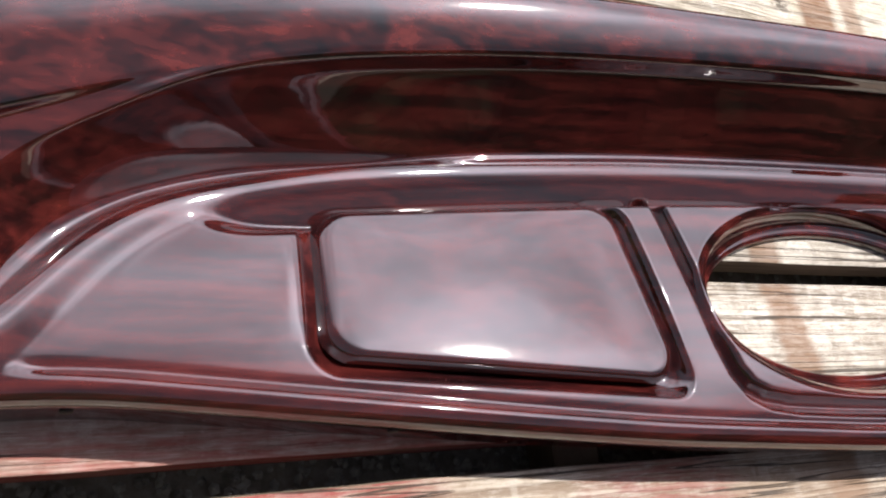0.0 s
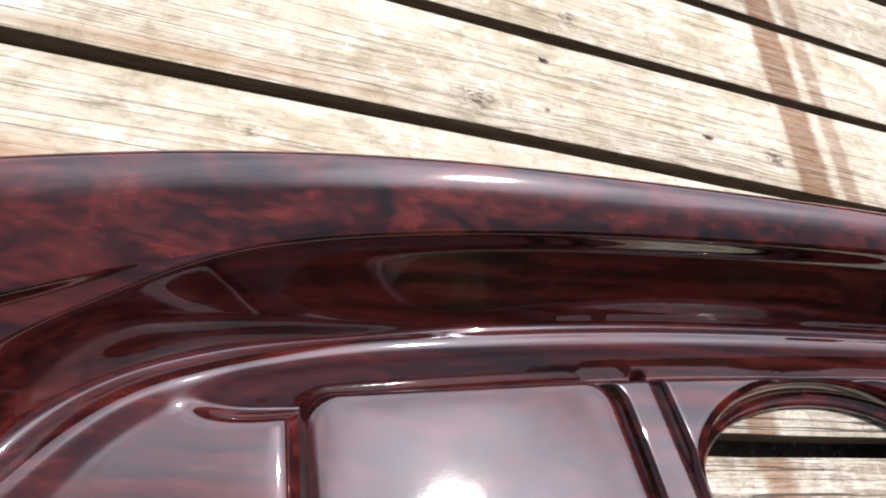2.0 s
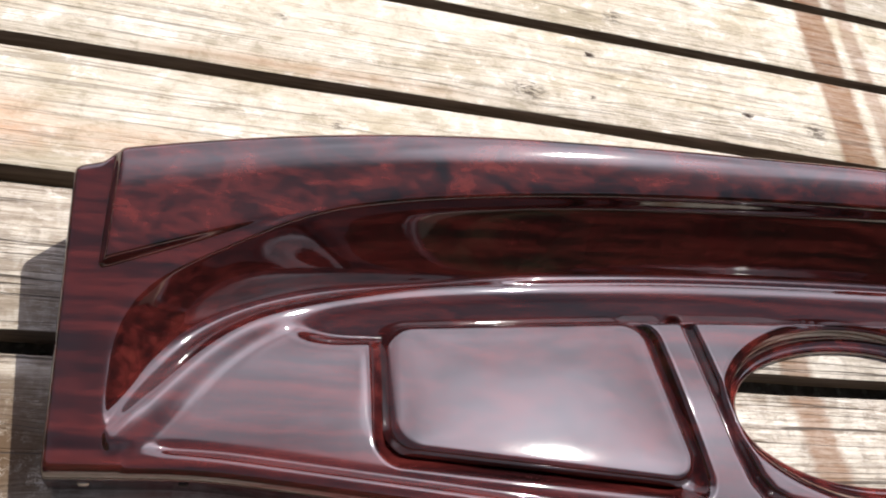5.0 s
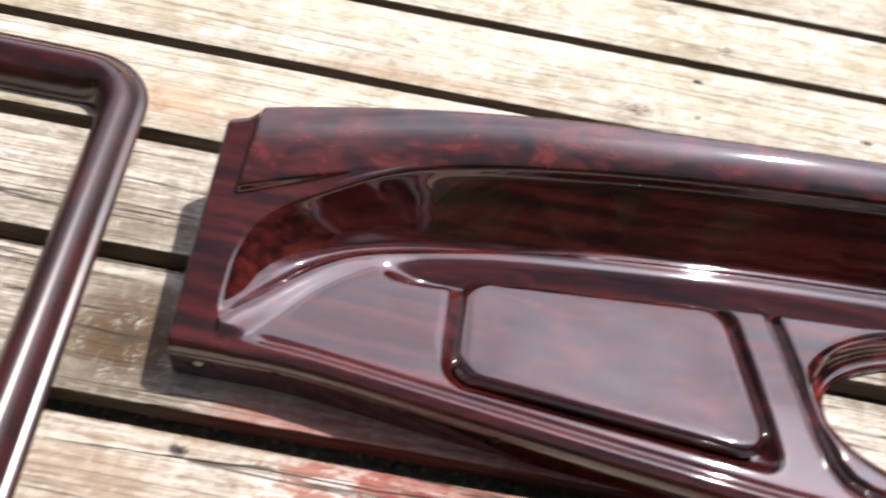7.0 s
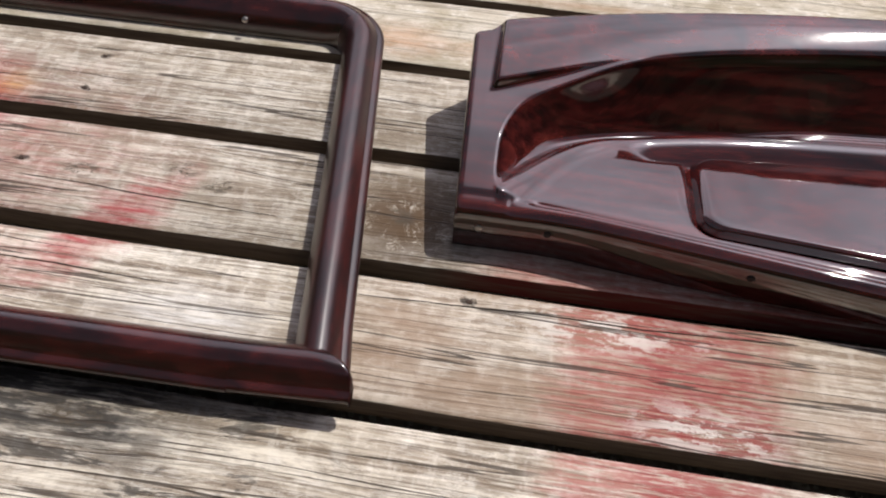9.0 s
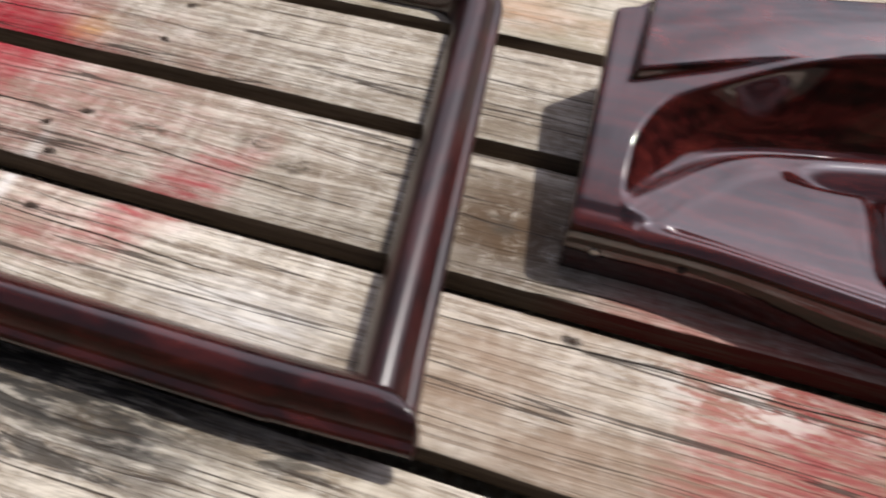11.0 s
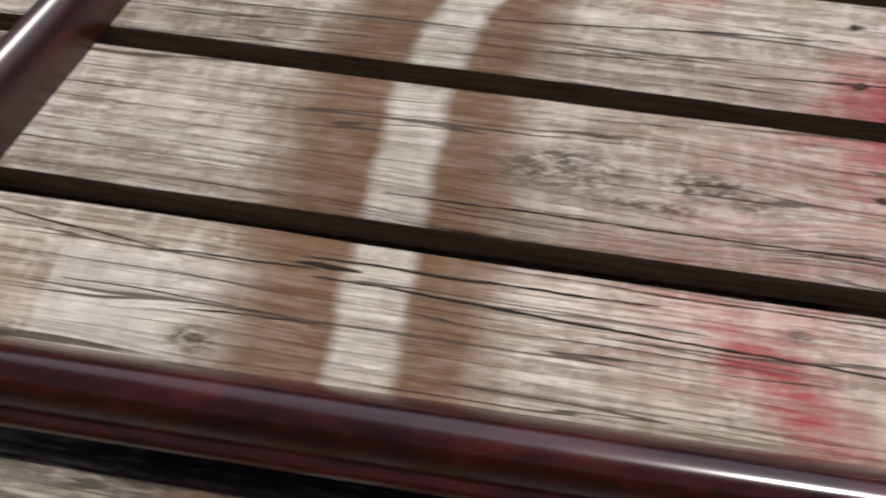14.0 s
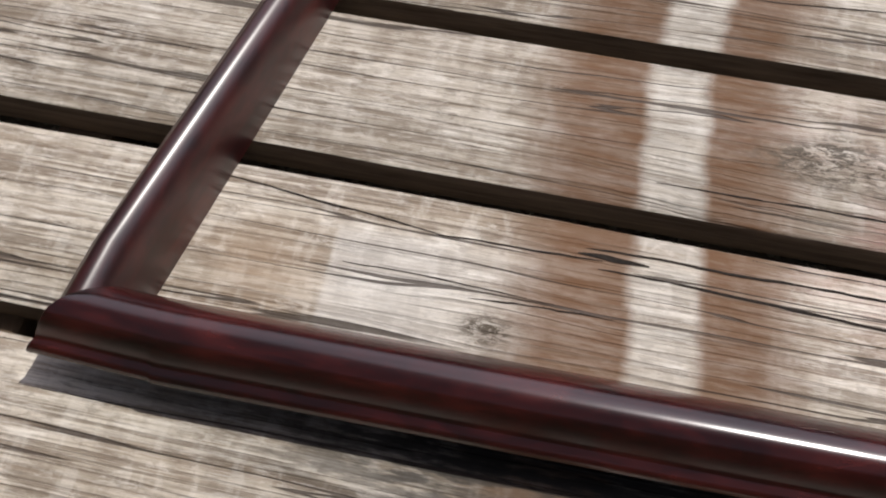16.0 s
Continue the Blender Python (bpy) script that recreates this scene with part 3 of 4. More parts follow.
def blur(z, rounds):
    for _ in range(rounds):
        p = np.pad(z, 1, mode="edge")
        z = (p[1:-1, 1:-1] * 4 + (p[:-2, 1:-1] + p[2:, 1:-1] + p[1:-1, :-2] + p[1:-1, 2:]) * 2 + p[:-2, :-2] + p[2:, 2:] + p[:-2, 2:] + p[2:, :-2]) / 16
    return z


GROOVE = [(2.0075, 0.230), (2.0105, 0.213), (2.020, 0.150), (2.034, 0.075), (2.042, 0.050), (2.054, 0.034), (2.072, 0.025), (2.10, 0.020), (2.16, 0.0155), (2.30, 0.008), (2.52, 0.0)]


def console_surface(x, y):
    front, back, cap, rim = front_edge(x), back_edge(x), cap_edge(x), rim_edge(x)
    # upper level: the sloping flange, and the raised cap along the back
    flange = 0.061 + 0.196 * (y - 0.040)
    t = np.clip((y - cap) / np.maximum(back - cap, 0.01), 0, 1)
    edge = smooth_line([1.47, 1.6, 1.7, 1.8, 1.9, 2.0, 2.6], [0.102, 0.106, 0.109, 0.1115, 0.1135, 0.115, 0.119], x, 0.06)
    rise = smooth_line([1.47, 1.6, 1.9, 2.6], [0.018, 0.0165, 0.0155, 0.0155], x, 0.06)
    top = edge + rise * t + 0.0015 * 4 * t * (1 - t) - 0.017 * np.maximum(t - 0.45, 0) ** 2
    on_cap = soft((y - cap + 0.002) / 0.004) * soft((x - 1.4655) / 0.005)
    upper = flange * (1 - on_cap) + top * on_cap
    blend = soft((x - 1.525) / 0.10)
    upper = upper * (1 - blend) + np.where(y < cap, edge, top) * blend
    # lower level: the plateau, which sweeps up to a ridge and drops into the hollow
    slope = (rim_edge(x + 0.002) - rim_edge(x - 0.002)) / 0.004
    s = (y - rim) / np.sqrt(1 + slope * slope)
    left = 1.4815 + 0.9 * np.maximum(0.10 - y, 0) ** 1.5 + 1.2 * np.maximum(y - 0.165, 0) ** 1.6
    dl = x - left
    dt = cap - 0.016 * soft((1.66 - x) / 0.14) - y
    k = 0.060
    h = np.clip(0.5 + 0.5 * (dt - dl) / k, 0, 1)
    d = dt * (1 - h) + dl * h - k * h * (1 - h)
    level = plateau(y) + 0.55 * np.maximum(1.61 - x, 0) ** 2
    ridge = 0.0013 + 0.0055 * (1 - soft((x - 1.56) / 0.13))
    roll = ridge * (1 - soft(-s / 0.027))
    # a valley between the panel and the ridge; its left end is round
    u = np.clip((1.710 - x) / 0.105, 0, 1)
    foot = -0.0085 - 0.0325 * (1 - u * u) ** 0.7
    bend = np.minimum(np.maximum(-0.001 - np.maximum(s, foot), 0), 0.022)
    slant = 0.0013 - 19.0 * bend ** 2 - 0.836 * np.maximum(-0.023 - np.maximum(s, foot), 0)
    valley = slant * (1 - soft((foot - s) / 0.0075))
    fade = soft((x - 1.600) / 0.050)
    inner = roll * (1 - fade) + valley * fade
    # the hollow: a round trough at its left end, a steep wall further on
    width = np.maximum(np.maximum(d, 0) + np.maximum(s, 0), 1e-4)
    crest = level + ridge
    g = soft((x - 1.50) / 0.36)
    deep = (0.020 - 0.008 * g) * (1 - np.exp(-0.65 * width / 0.016))
    floor = crest - deep * soft(s / (0.008 + 0.007 * (1 - soft((x - 1.50) / 0.14))))
    reach = 0.056 * (1 - np.exp(-width / 0.056)) * (1 - g) + width * g
    climb = np.clip(1 - np.maximum(d, 0) / reach, 0, 1) ** (1.25 - 0.40 * g)
    eave = upper - 0.010 * soft(dt / 0.005) * soft((x - 1.60) / 0.22)
    hollow = floor + (np.maximum(eave, floor) - floor) * climb
    hollow = np.where(d <= 0, upper, hollow)
    z = np.where(s <= 0, np.where(d <= 0, upper, level + inner), hollow)
    # recess round the raised panel, and the bent groove, which run out into the valley
    rec = quad_distance(x, y, RECESS, 0.022)
    cut = 0.0165 * (1 - (1 - np.clip((0.002 - rec) / 0.0150, 0, 1)) ** 1.7)
    z = np.where((s < -0.010) & (d > 0) & (cut > 0), np.minimum(z, level - cut), z)
    g = line_distance(x, y, GROOVE)
    z = z - 0.0125 * soft((0.0098 - g) / 0.0088) * soft((-0.034 - s) / 0.006)
    # front lip, a shallow channel behind it
    lip = y - front
    f = soft((0.026 - lip) / 0.014)
    bead = smooth_line([1.44, 1.50, 1.60, 1.9, 2.6], [0.0615, 0.0615, 0.064, 0.062, 0.060], x, 0.04)
    z = z * (1 - f) + np.where(x < 1.50, np.minimum(flange, 0.0635), bead) * f
    channel = np.exp(-((lip - 0.021) / 0.0035) ** 2) * soft((x - 1.515) / 0.02)
    z = z - 0.0030 * channel
    # bead round the big opening
    r = (hole_radius(x, y) - 1) * 0.14
    z = z - 0.006 * soft((0.010 - r) / 0.012)
    return z


nx, ny = 960, 370
u = np.linspace(0, 1, nx)
v = np.linspace(0, 1, ny)
xs = X0 + (X1 - X0) * u
gx = np.repeat(xs[:, None], ny, 1)
fy, by = front_edge(xs)[:, None], back_edge(xs)[:, None]
gy = fy + (by - fy) * v[None, :]
gx = gx + 0.011 * (1 - soft((gx - X0) / 0.06)) * (1 - (gy - 0.043) / 0.23)
gz = blur(console_surface(gx, gy), 4)
# the lip of the cap and the end of the hollow are rounder
m = np.exp(-((gy - cap_edge(gx) + 0.003) / 0.010) ** 2) * (0.1 + 0.25 * soft((gx - 1.60) / 0.10))
n_end = soft((1.76 - gx) / 0.14) * soft((gx - 1.492) / 0.02) * soft((cap_edge(gx) - 0.014 - gy) / 0.02) * soft((gy - 0.075) / 0.025)
gz = gz + (blur(gz, 28) - gz) * m
gz = gz + (blur(gz, 40) - gz) * n_end
for edge, rim in ((gx - gx[:1], 0.007), (gy - fy, 0.017), (by - gy, 0.009)):
    e = np.clip(edge / rim, 0, 1)
    gz = gz - rim * 0.9 * (1 - np.sqrt(1 - (1 - e) ** 2))
index = np.arange(nx * ny).reshape(nx, ny)
centre_r = hole_radius((gx[:-1, :-1] + gx[1:, 1:]) / 2, (gy[:-1, :-1] + gy[1:, 1:]) / 2)
solid = centre_r > 1
quads = np.stack([index[:-1, :-1], index[1:, :-1], index[1:, 1:], index[:-1, 1:]], -1)[solid].tolist()
verts = np.stack([gx, gy, gz], -1).reshape(-1, 3)
# pull the edge of the opening onto its ellipse
touch_in, touch_out = np.zeros(nx * ny, bool), np.zeros(nx * ny, bool)
touch_out[np.unique(np.array(quads))] = True
gone = np.stack([index[:-1, :-1], index[1:, :-1], index[1:, 1:], index[:-1, 1:]], -1)[~solid]
touch_in[np.unique(gone)] = True
ring = np.nonzero(touch_in & touch_out)[0]
cx, cy = HOLE[:2]
for i in ring:
    r = hole_radius(verts[i, 0], verts[i, 1])
    verts[i, 0], verts[i, 1] = cx + (verts[i, 0] - cx) / r, cy + (verts[i, 1] - cy) / r
verts = verts.tolist()


def skirt(line, out, bottom, flip):
    """A wall from an open edge down to the planks."""
    last = line
    for k in range(1, 5):
        f = k / 4
        now = []
        for i in line:
            px, py, pz = verts[i]
            now.append(len(verts))
            verts.append((px + out[0] * f, py + out[1] * f, pz + (bottom(px) - pz) * f))
        for a in range(len(line) - 1):
            q = (last[a], last[a + 1], now[a + 1], now[a])
            quads.append(q if not flip else q[::-1])
        last = now


def skirt_bottom(x):
    return float(np.interp(x, [1.44, 1.68, 1.92, 2.5], [0.001, 0.002, 0.020, 0.026]))


skirt(index[:, 0].tolist(), (0, 0.0005), skirt_bottom, True)
skirt(index[:, -1].tolist(), (0, 0.004), lambda px: 0.001, False)
skirt(index[0, :].tolist(), (-0.002, 0), lambda px: 0.001, False)
skirt(index[-1, :].tolist(), (0.003, 0), lambda px: 0.001, True)
body = mesh_object("body", verts, quads, BURL_STREAK, console, "lacquered dark red burl moulding with a deep hollow")
body.data.materials.append(BURL)
mid = np.array(verts)[np.array(quads), :2].mean(1)
cloudy = ((mid[:, 1] > cap_edge(mid[:, 0])) & (mid[:, 0] > 1.467)).astype(int)
body.data.polygons.foreach_set("material_index", cloudy.tolist())

# the wall of the opening: rings that step inwards
ring_n = 160
rings = ((1.0, 0.0), (0.985, -0.0035), (0.970, -0.008), (0.955, -0.018), (0.945, -0.023), (0.90, -0.0255), (0.875, -0.027), (0.868, -0.031), (0.866, -0.036))
hv, hf = [], []
for ra, dz in rings:
    for i in range(ring_n):
        a = 2 * math.pi * i / ring_n
        c, s = math.cos(HOLE[4]), math.sin(HOLE[4])
        rb = 1 - (1 - ra) * (HOLE[2] / HOLE[3]) * 0.9
        ex, ey = HOLE[2] * ra * math.cos(a), HOLE[3] * rb * math.sin(a)
        px, py = cx + ex * c - ey * s, cy + ex * s + ey * c
        hv.append((px, py, float(plateau(py)) - 0.0052 + dz))
for j in range(len(rings) - 1):
    for i in range(ring_n):
        k = (i + 1) % ring_n
        hf.append((j * ring_n + i, (j + 1) * ring_n + i, (j + 1) * ring_n + k, j * ring_n + k))
mesh_object("opening_lip", hv, hf, BURL, console, "stepped inner lip of the oval opening")


def rounded_quad(corners, radius, steps=10):
    """The outline of a quad with rounded corners."""
    out = []
    n = len(corners)
    for i in range(n):
        p, a, b = (Vector(corners[k % n]) for k in (i, i - 1, i + 1))
        da, db = (a - p).normalized(), (b - p).normalized()
        half = da.angle(db) / 2
        back = radius / math.tan(half)
        mid = p + (da + db).normalized() * (radius / math.sin(half))
        s, e = p + da * back - mid, p + db * back - mid
        for k in range(steps + 1):
            v = s.lerp(e, k / steps).normalized() * radius
            out.append(mid + v)
    return out


outline = rounded_quad(PANEL, 0.024)
middle = sum(outline, Vector((0, 0))) / len(outline)
pv, pf = [], []
levels = ((-0.0058, -0.0130), (-0.0046, -0.0098), (-0.0032, -0.0070), (-0.0014, -0.0044), (0.0008, -0.0025), (0.0036, -0.0010), (0.0070, -0.0002), (0.0105, 0.0), (0.016, 0.0002), (0.03, 0.0005), (0.05, 0.0008))
for inset, dz in levels:
    for q in outline:
        way = middle - q
        w = q + way.normalized() * min(inset, way.length * 0.9)
        pv.append((w.x, w.y, panel_level(w.y) + dz))
m = len(outline)
for j in range(len(levels) - 1):
    for i in range(m):
        k = (i + 1) % m
        pf.append((j * m + i, j * m + k, (j + 1) * m + k, (j + 1) * m + i))
pv.append((middle.x, middle.y, panel_level(middle.y) + 0.0011))
for i in range(m):
    pf.append(((len(levels) - 1) * m + i, (len(levels) - 1) * m + (i + 1) % m, len(pv) - 1))
mesh_object("raised_panel", pv, [f[::-1] for f in pf], BURL_PANEL, console, "smooth cloudy burl panel in a recess")


def disc(name, material, parent, at, radius, depth, way, label=""):
    bm = bmesh.new()
    bmesh.ops.create_cone(bm, cap_ends=True, segments=20, radius1=radius, radius2=radius * 0.8, depth=depth)
    bmesh.ops.bevel(bm, geom=bm.edges[:], offset=radius * 0.15, segments=1, affect="EDGES")
    turn = Vector(way).to_track_quat("Z", "Y").to_matrix().to_4x4()
    bm.transform(Matrix.Translation(at) @ turn)
    return part(name, bm, material, parent, label, smooth=True)


for hx, hz, mat, rad in ((1.543, 0.040, DARK, 0.0045), (1.743, 0.043, DARK, 0.0045), (1.473, 0.034, STEEL, 0.005)):
    fyx = float(front_edge(np.array(hx)))
    disc("screw", mat, console, (hx, fyx - 0.0005, hz), rad, 0.003, (0, -1, 0), "small recessed fixing screw")
disc("screw", STEEL, console, (2.0, 0.3025, 0.085), 0.0035, 0.005, (0.1, -1, 0.2), "small fixing screw in the hollow")


# an added dark block stands in for the shade in the cap's open end
bm = bmesh.new()
bmesh.ops.create_cube(bm, size=1, matrix=Matrix.Translation((2.385, 0.352, 0.098)) @ Matrix.Diagonal((0.076, 0.050, 0.076, 1)))
bmesh.ops.bevel(bm, geom=bm.edges[:], offset=0.006, segments=3, affect="EDGES")
part("end_block", bm, DARK, console, "dark block standing in for the shaded open end", smooth=True)


# ---- the burl frame ----
burl_frame = thing("burl_frame", "glossy dark red burl rectangular frame lying on the planks", "trim frame", (0.65, 0.1, 0))
# from the inner edge outwards, and back underneath: outward distance, height
PROFILE = [(0.0, 0.0), (0.0008, 0.010), (0.0028, 0.0215), (0.0065, 0.0325), (0.0115, 0.0418), (0.0170, 0.0486), (0.0230, 0.0528), (0.0290, 0.0545), (0.0345, 0.0538), (0.0395, 0.0503), (0.0440, 0.0452),
           (0.0480, 0.0395), (0.0500, 0.0365), (0.0512, 0.0358), (0.0535, 0.0350), (0.0565, 0.0330), (0.0585, 0.0303), (0.0588, 0.0288), (0.058, 0.0275),
           (0.052, 0.032), (0.043, 0.038), (0.032, 0.048), (0.016, 0.040), (0.008, 0.028), (0.005, 0.016), (0.004, 0.0)]
CORNERS = [Vector((0.0236, -0.128)), Vector((1.318, -0.113)), Vector((1.258, 0.341)), Vector((0.110, 0.341))]


def low(y):
    return 1.0 - 0.22 * float(np.clip((y + 0.1) / 0.45, 0, 1))


def sweep(name, stations, parent, label, lift=0.0, material=None, bulge=None):
    """A bar through stations of inner point, outward way and width factor."""
    verts, faces = [], []
    n = len(PROFILE)
    runs = [(at / (len(stations) - 1), 0.0, 0.0, *station) for at, station in enumerate(stations)]
    if bulge:
        round_off = min(1.0, bulge[0].length / 0.02)
        nose = [(a * round_off, b * round_off) for a, b in ((0.0030, 0.0010), (0.0055, 0.0034), (0.0066, 0.0075))]
        last = bulge[1](1.0) > bulge[1](0.0)
        tip = runs[-1] if last else runs[0]
        more = [(tip[0], out, drop, *tip[3:]) for out, drop in nose]
        runs = runs + more if last else more[::-1] + runs
    for at, out, drop, p, way, wide in runs:
        for o, h in PROFILE:
            q = p + way * (o * wide)
            grow = lift if 0.004 < o and h > 0.025 else 0
            if bulge:
                f, across = bulge[1](at), math.sin(math.pi * min(1, o / 0.0588))
                q = q + bulge[0] * (f * across) + bulge[0].normalized() * (out * across)
                grow = (0.35 * lift + 0.65 * lift * f - drop) * (1 if 0.004 < o and h > 0.025 else 0)
            verts.append((q.x, q.y, h * low(p.y) + grow))
    stations = runs
    for a in range(len(stations) - 1):
        for i in range(n):
            k = (i + 1) % n
            faces.append((a * n + i, a * n + k, (a + 1) * n + k, (a + 1) * n + i))
    faces.append(tuple(range(n)))
    faces.append(tuple((len(stations) - 1) * n + i for i in reversed(range(n))))
    ob = mesh_object(name, verts, [f[::-1] for f in faces], material or BURL_BAR, parent, label)
    ob.data.set_sharp_from_angle(angle=radians(50))
    return ob


def outward(a, b):
    e = (b - a).normalized()
    return Vector((e.y, -e.x))


def bar_stations(i, j, wide, start, end, count=24):
    a, b = CORNERS[i], CORNERS[j]
    way = outward(a, b)
    out = []
    for k in range(count + 1):
        f = k / count
        w = way
        out.append((a.lerp(b, start + (end - start) * f), w, wide))
    return out


bottom_way = outward(CORNERS[0], CORNERS[1])
sweep("lower_bar", bar_stations(0, 1, 1.02, 0.024, 0.967, 40), burl_frame, "long straight rounded bar with an outer lip", 0.0016)
m0, m1 = Vector((-0.047, -0.056)) / 0.0588, Vector((0.067, -0.055)) / 0.0588
along = (CORNERS[1] - CORNERS[0]).normalized()


def corner_run(corner, mitre, way, inward, length):
    """Stations from the seam in the bar to the mitre."""
    out = []
    for k in range(9):
        f = k / 8
        out.append((corner + inward * (length * (1 - f)), way.lerp(mitre, max(0.0, f * 1.3 - 0.3) ** 1.5), 1.0))
    return out


sweep("corner_piece", list(reversed(corner_run(CORNERS[0], m0, bottom_way, along, 0.039))), burl_frame, "mitred corner piece with a raised curved end", 0.0040, None, (-along * 0.003, lambda f: max(0.0, 1 - f) ** 2))
sweep("corner_piece", corner_run(CORNERS[1], m1, bottom_way, -along, 0.052), burl_frame, "mitred corner piece with a raised curved end", 0.0048, None, (along * 0.020, lambda f: f ** 2))


def upper_corner(i, radius, wide):
    """Stations round an upper corner with a rounded inner edge."""
    p, a, b = CORNERS[i], CORNERS[i - 1], CORNERS[(i + 1) % 4]
    n1, n2 = outward(a, p), outward(p, b)
    half = n1.angle(n2) / 2
    back = radius * math.tan(half)
    mid = p + (a - p).normalized() * back - n1 * radius
    out = []
    for k in range(13):
        w = n1.slerp(n2, k / 12)
        out.append((mid + w * radius, w, wide))
    return out


right_corner, left_corner = upper_corner(2, 0.030, 1.0), upper_corner(3, 0.030, 1.0)
way_r, way_l = outward(CORNERS[1], CORNERS[2]), outward(CORNERS[3], CORNERS[0])
right_run = [(CORNERS[1], m1, 1.0)] + [(CORNERS[1].lerp(right_corner[0][0], f), way_r, 0.95) for f in (0.03, 0.2, 0.4, 0.6, 0.8)] + [(p, w, 0.95 + 0.01 * k) for k, (p, w, _) in enumerate(right_corner[:7])]
sweep("right_bar", right_run, burl_frame, "side bar leaning inwards to a rounded corner", 0.0, BURL_SIDE_BAR)
top_run = [(p, w, 1.01 + 0.015 * k) for k, (p, w, _) in enumerate(right_corner[6:])] + [(right_corner[-1][0].lerp(left_corner[0][0], f), right_corner[-1][1], 1.12) for f in (0.1, 0.3, 0.5, 0.7, 0.9)] + [(p, w, 1.08 - 0.03 * k) for k, (p, w, _) in enumerate(left_corner[:7])]
sweep("upper_bar", top_run, burl_frame, "long upper bar with rounded corners")
left_run = [(p, w, 0.90 - 0.03 * k) for k, (p, w, _) in enumerate(left_corner[6:])] + [(left_corner[-1][0].lerp(CORNERS[0], f), way_l, 0.72) for f in (0.2, 0.4, 0.6, 0.8, 0.97)] + [(CORNERS[0], m0, 1.0)]
sweep("left_bar", left_run, burl_frame, "side bar leaning inwards to a rounded corner", 0.0, BURL_SIDE_BAR)
disc("screw", STEEL, burl_frame, (1.127, 0.3425, 0.024), 0.0045, 0.004, (0, -1, 0.5), "small bright screw head")


# ---- the deck ----
deck = thing("deck", "weathered grey timber deck with old paint and open gaps", "deck", (0, 0, -0.02), kind="structure")
GAPS = [-0.640, -0.479, -0.318, -0.1575, 0.0, 0.159, 0.317, 0.471, 0.624, 0.765, 0.915, 1.065, 1.22]
WIDE = [0.018, 0.018, 0.018, 0.018, 0.020, 0.019, 0.018, 0.0145, 0.0145, 0.0145, 0.018, 0.018, 0.018]


def plank(y0, y1, x0, x1, top, seed):
    """A plank with slightly wandering, rounded and chipped edges."""
    n = 90
    shape = [(0.0, -0.030), (0.0, -0.005), (0.0012, -0.0016), (0.004, 0.0)]
    verts, faces = [], []
    for i in range(n + 1):
        x = x0 + (x1 - x0) * i / n
        w0 = 0.0018 * noise.noise((x * 4, seed * 7.1, 0)) + 0.0009 * noise.noise((x * 31, seed * 7.1, 4))
        w1 = 0.0018 * noise.noise((x * 4, seed * 7.1, 9)) + 0.0009 * noise.noise((x * 31, seed * 7.1, 2))
        dz = top + 0.0012 * noise.noise((x * 1.5, seed, 3))
        for o, h in shape:
            verts.append((x, y0 + w0 + o, dz + h))
        for o, h in reversed(shape):
            verts.append((x, y1 + w1 - o, dz + h))
    m = 2 * len(shape)
    for i in range(n):
        for j in range(m):
            k = (j + 1) % m
            faces.append((i * m + j, i * m + k, (i + 1) * m + k, (i + 1) * m + j))
    faces.append(tuple(reversed(range(m))))
    faces.append(tuple(n * m + j for j in range(m)))
    ob = mesh_object("plank", verts, [f[::-1] for f in faces], WOOD, deck)
    # side faces take the wood colour with the gap's shade painted in
    ob.data.materials.append(SHADED_PLANK_SIDE)
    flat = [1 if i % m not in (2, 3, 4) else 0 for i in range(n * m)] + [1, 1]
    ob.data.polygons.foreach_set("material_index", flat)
    ob.data.set_sharp_from_angle(angle=radians(40))
    return ob


# Long cracks along the grain: from x, to x, y at both ends, half width.
CRACKS = [
    (0.03, 0.205, -0.023, -0.040, 0.0011), (0.20, 0.318, -0.040, -0.036, 0.0011), (0.305, 0.56, -0.0295, -0.028, 0.0015), (0.315, 0.62, -0.043, -0.053, 0.0016),
    (0.60, 0.90, -0.052, -0.063, 0.0012), (0.14, 0.27, -0.073, -0.075, 0.0007), (0.23, 0.33, -0.083, -0.079, 0.0008), (0.35, 0.71, 0.034, 0.036, 0.0011),
    (0.72, 0.90, 0.070, 0.078, 0.0011), (0.62, 0.88, 0.200, 0.214, 0.0010), (0.40, 0.65, 0.231, 0.250, 0.0008),
    (0.42, 0.86, -0.016, -0.020, 0.0007), (1.36, 1.80, -0.035, -0.024, 0.0011), (0.93, 1.18, -0.046, -0.054, 0.0010), (0.95, 1.25, 0.060, 0.048, 0.0009),
]
GOUGE = [(0.300, 0.350, -0.0345, -0.0360, 0.0030)]
SPLIT = plain("dark_split_wood", (0.020, 0.014, 0.010), 0.95, 0, 300.0, 0.6)


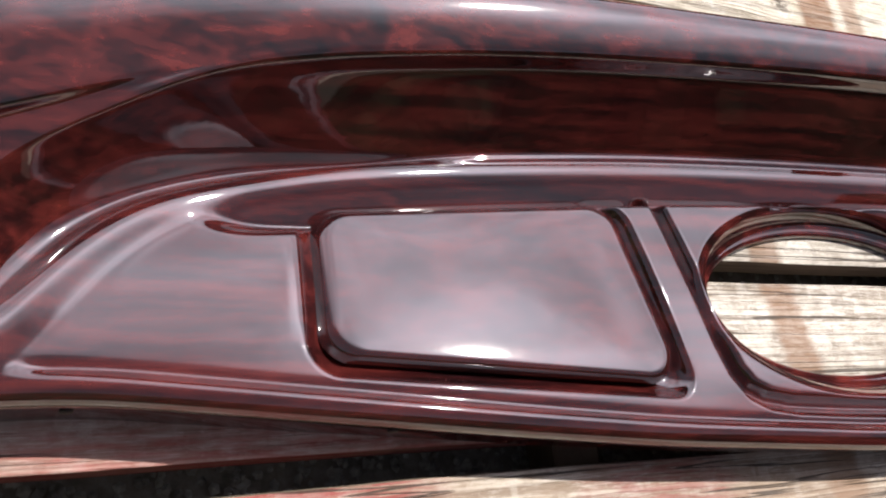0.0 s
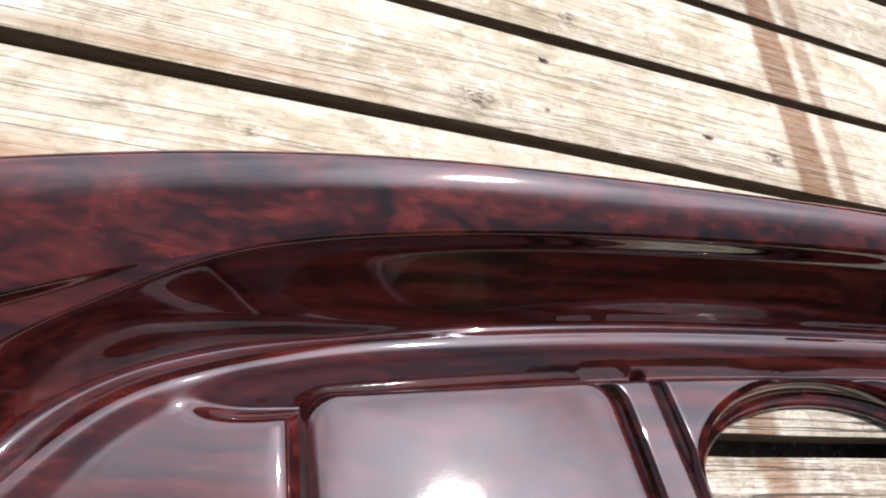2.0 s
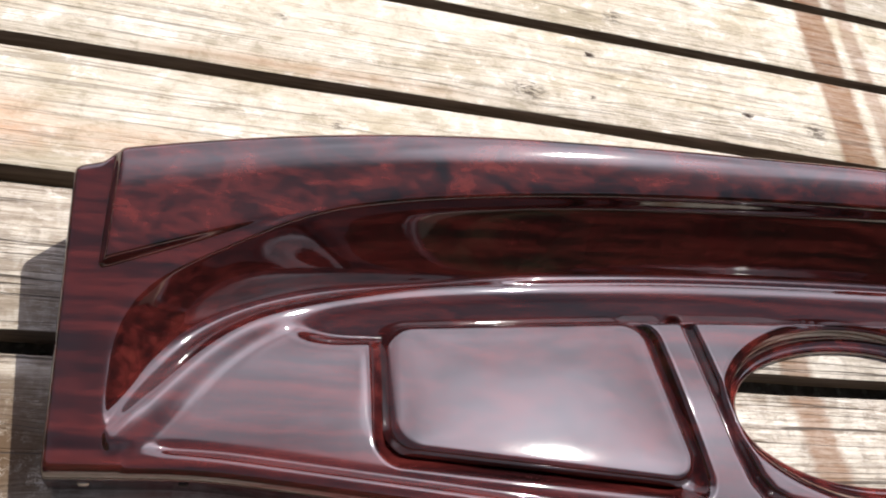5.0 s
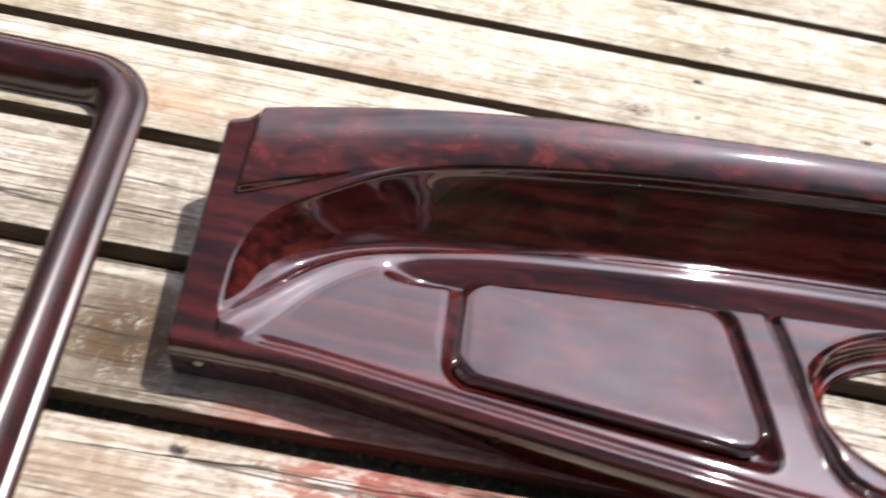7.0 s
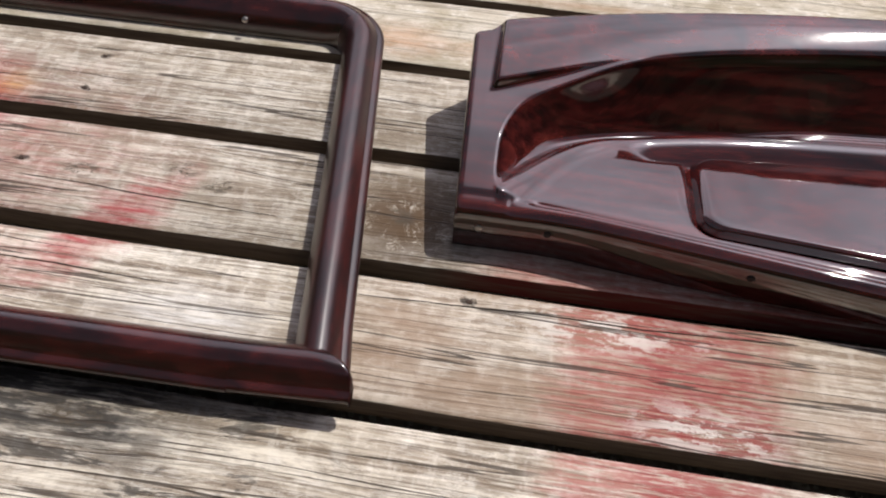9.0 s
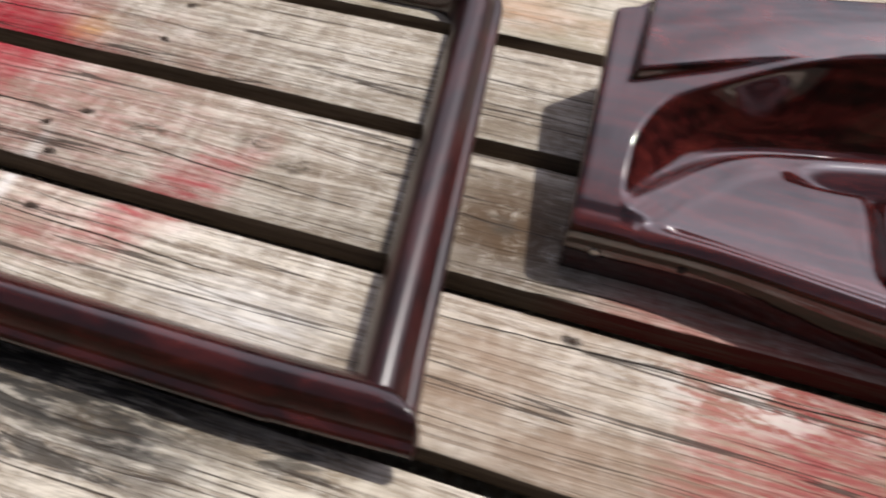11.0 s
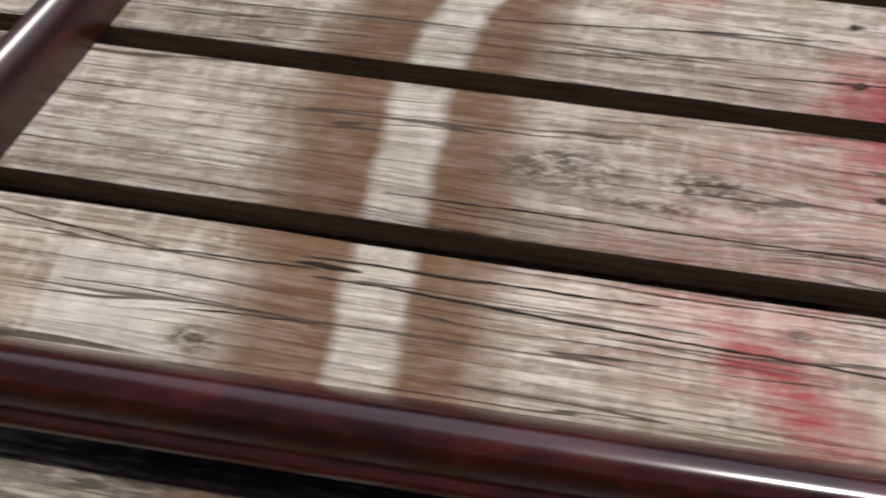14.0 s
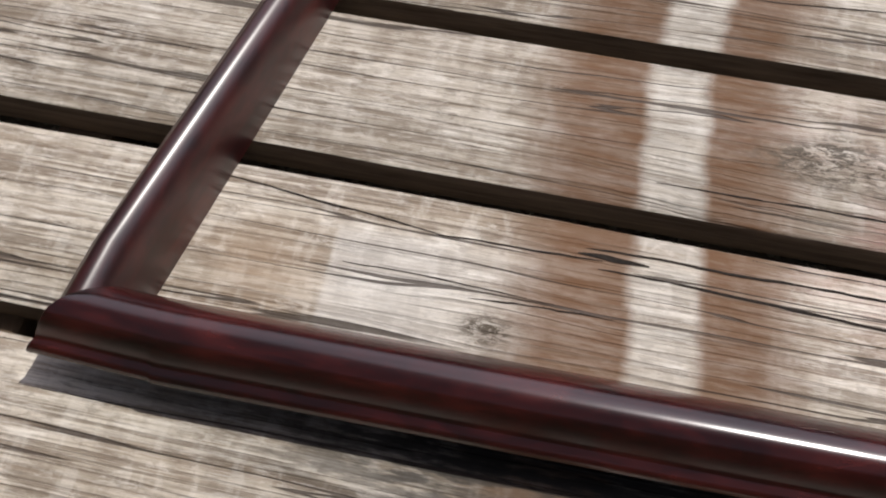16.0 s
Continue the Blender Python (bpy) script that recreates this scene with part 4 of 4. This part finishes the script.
def crack(board, seed, x0, x1, y0, y1, half):
    """A dark split that runs along the grain of a plank and tapers to both ends."""
    verts, faces = [], []
    n = max(12, int((x1 - x0) / 0.006))
    for i in range(n + 1):
        f = i / n
        x = x0 + (x1 - x0) * f
        y = y0 + (y1 - y0) * f + 0.0022 * noise.noise((x * 14, seed * 3.3, 0.5)) + 0.0006 * noise.noise((x * 90, seed, 1.5))
        w = 0.72 * half * (0.25 + 0.75 * math.sin(math.pi * f) ** 0.5) * (0.85 + 0.7 * noise.noise((x * 45, seed, 7.0)))
        z = 0.0012 * noise.noise((x * 1.5, board, 3)) + 0.0005
        verts += [(x, y - max(w, 0.0001), z), (x, y + max(w, 0.0001), z)]
    for i in range(n):
        faces.append((2 * i, 2 * i + 2, 2 * i + 3, 2 * i + 1))
    mesh_object("crack", verts, faces, SPLIT, PLANKS[board], smooth=False)


PLANKS = {}
for i in range(len(GAPS) - 1):
    PLANKS[i + 1] = plank(GAPS[i] + WIDE[i] / 2, GAPS[i + 1] - WIDE[i + 1] / 2, -1.4, 4.0, 0.0, i + 1)
plank(GAPS[-1] + 0.009, 1.38, -1.4, 4.0, 0.0, 31)
for i, row in enumerate(CRACKS + GOUGE):
    board = sum(g < row[2] for g in GAPS)
    crack(board, i + 1, *row)
for i, jx in enumerate((-0.9, -0.1, 0.724, 1.93, 2.75, 3.5)):
    bm = bmesh.new()
    bmesh.ops.create_cube(bm, size=1, matrix=Matrix.Translation((jx, 0.37, -0.058)) @ Matrix.Diagonal((0.045, 2.0, 0.054, 1)))
    bmesh.ops.bevel(bm, geom=bm.edges[:], offset=0.003, segments=1, affect="EDGES")
    part("joist", bm, JOIST, deck)

# rusty nail heads sunk into the planks
RUST = plain("rusty_nail", (0.050, 0.030, 0.020), 0.8, 0.2, 400.0, 0.6)
for i, (px, py) in enumerate(PITS):
    rng = random.Random(100 + i)
    bm = bmesh.new()
    bmesh.ops.create_cone(bm, cap_ends=True, segments=9, radius1=0.0034, radius2=0.0026, depth=0.003)
    for v in bm.verts:
        v.co += Vector((rng.uniform(-1, 1), rng.uniform(-1, 1), 0)) * 0.0006
    bm.transform(Matrix.Translation((px, py, -0.0006)) @ Matrix.Diagonal((1.35, 0.9, 1, 1)))
    part("nail", bm, RUST, PLANKS[sum(g < py for g in GAPS)])

# gravel below the gaps
rng = random.Random(5)
verts, faces = [], []
for _ in range(9000):
    g = rng.choice([-0.1575, -0.1575, 0.0, 0.0, 0.0, 0.159, -0.318])
    px, py, r = rng.uniform(-0.2, 2.6), g + rng.gauss(0.0, 0.04), rng.uniform(0.0025, 0.0055)
    base = len(verts)
    turn = rng.uniform(0, 6.28)
    for k, (a, b, c) in enumerate(((1, 0, 0), (0.4, 0.8, 0.2), (-0.7, 0.6, 0), (-0.8, -0.5, 0.1), (0.3, -0.9, 0), (0.1, 0.1, 0.8), (0, 0, -0.7))):
        s = r * rng.uniform(0.75, 1.25)
        verts.append((px + s * (a * math.cos(turn) - b * math.sin(turn)), py + s * (a * math.sin(turn) + b * math.cos(turn)), -0.080 + s * c))
    for k in range(5):
        faces.append((base + k, base + (k + 1) % 5, base + 5))
        faces.append((base + (k + 1) % 5, base + k, base + 6))
gravel = mesh_object("gravel", verts, faces, STONE, smooth=False)
tagged(gravel, "grey gravel stones lying under the deck gaps", "gravel", kind="stuff")
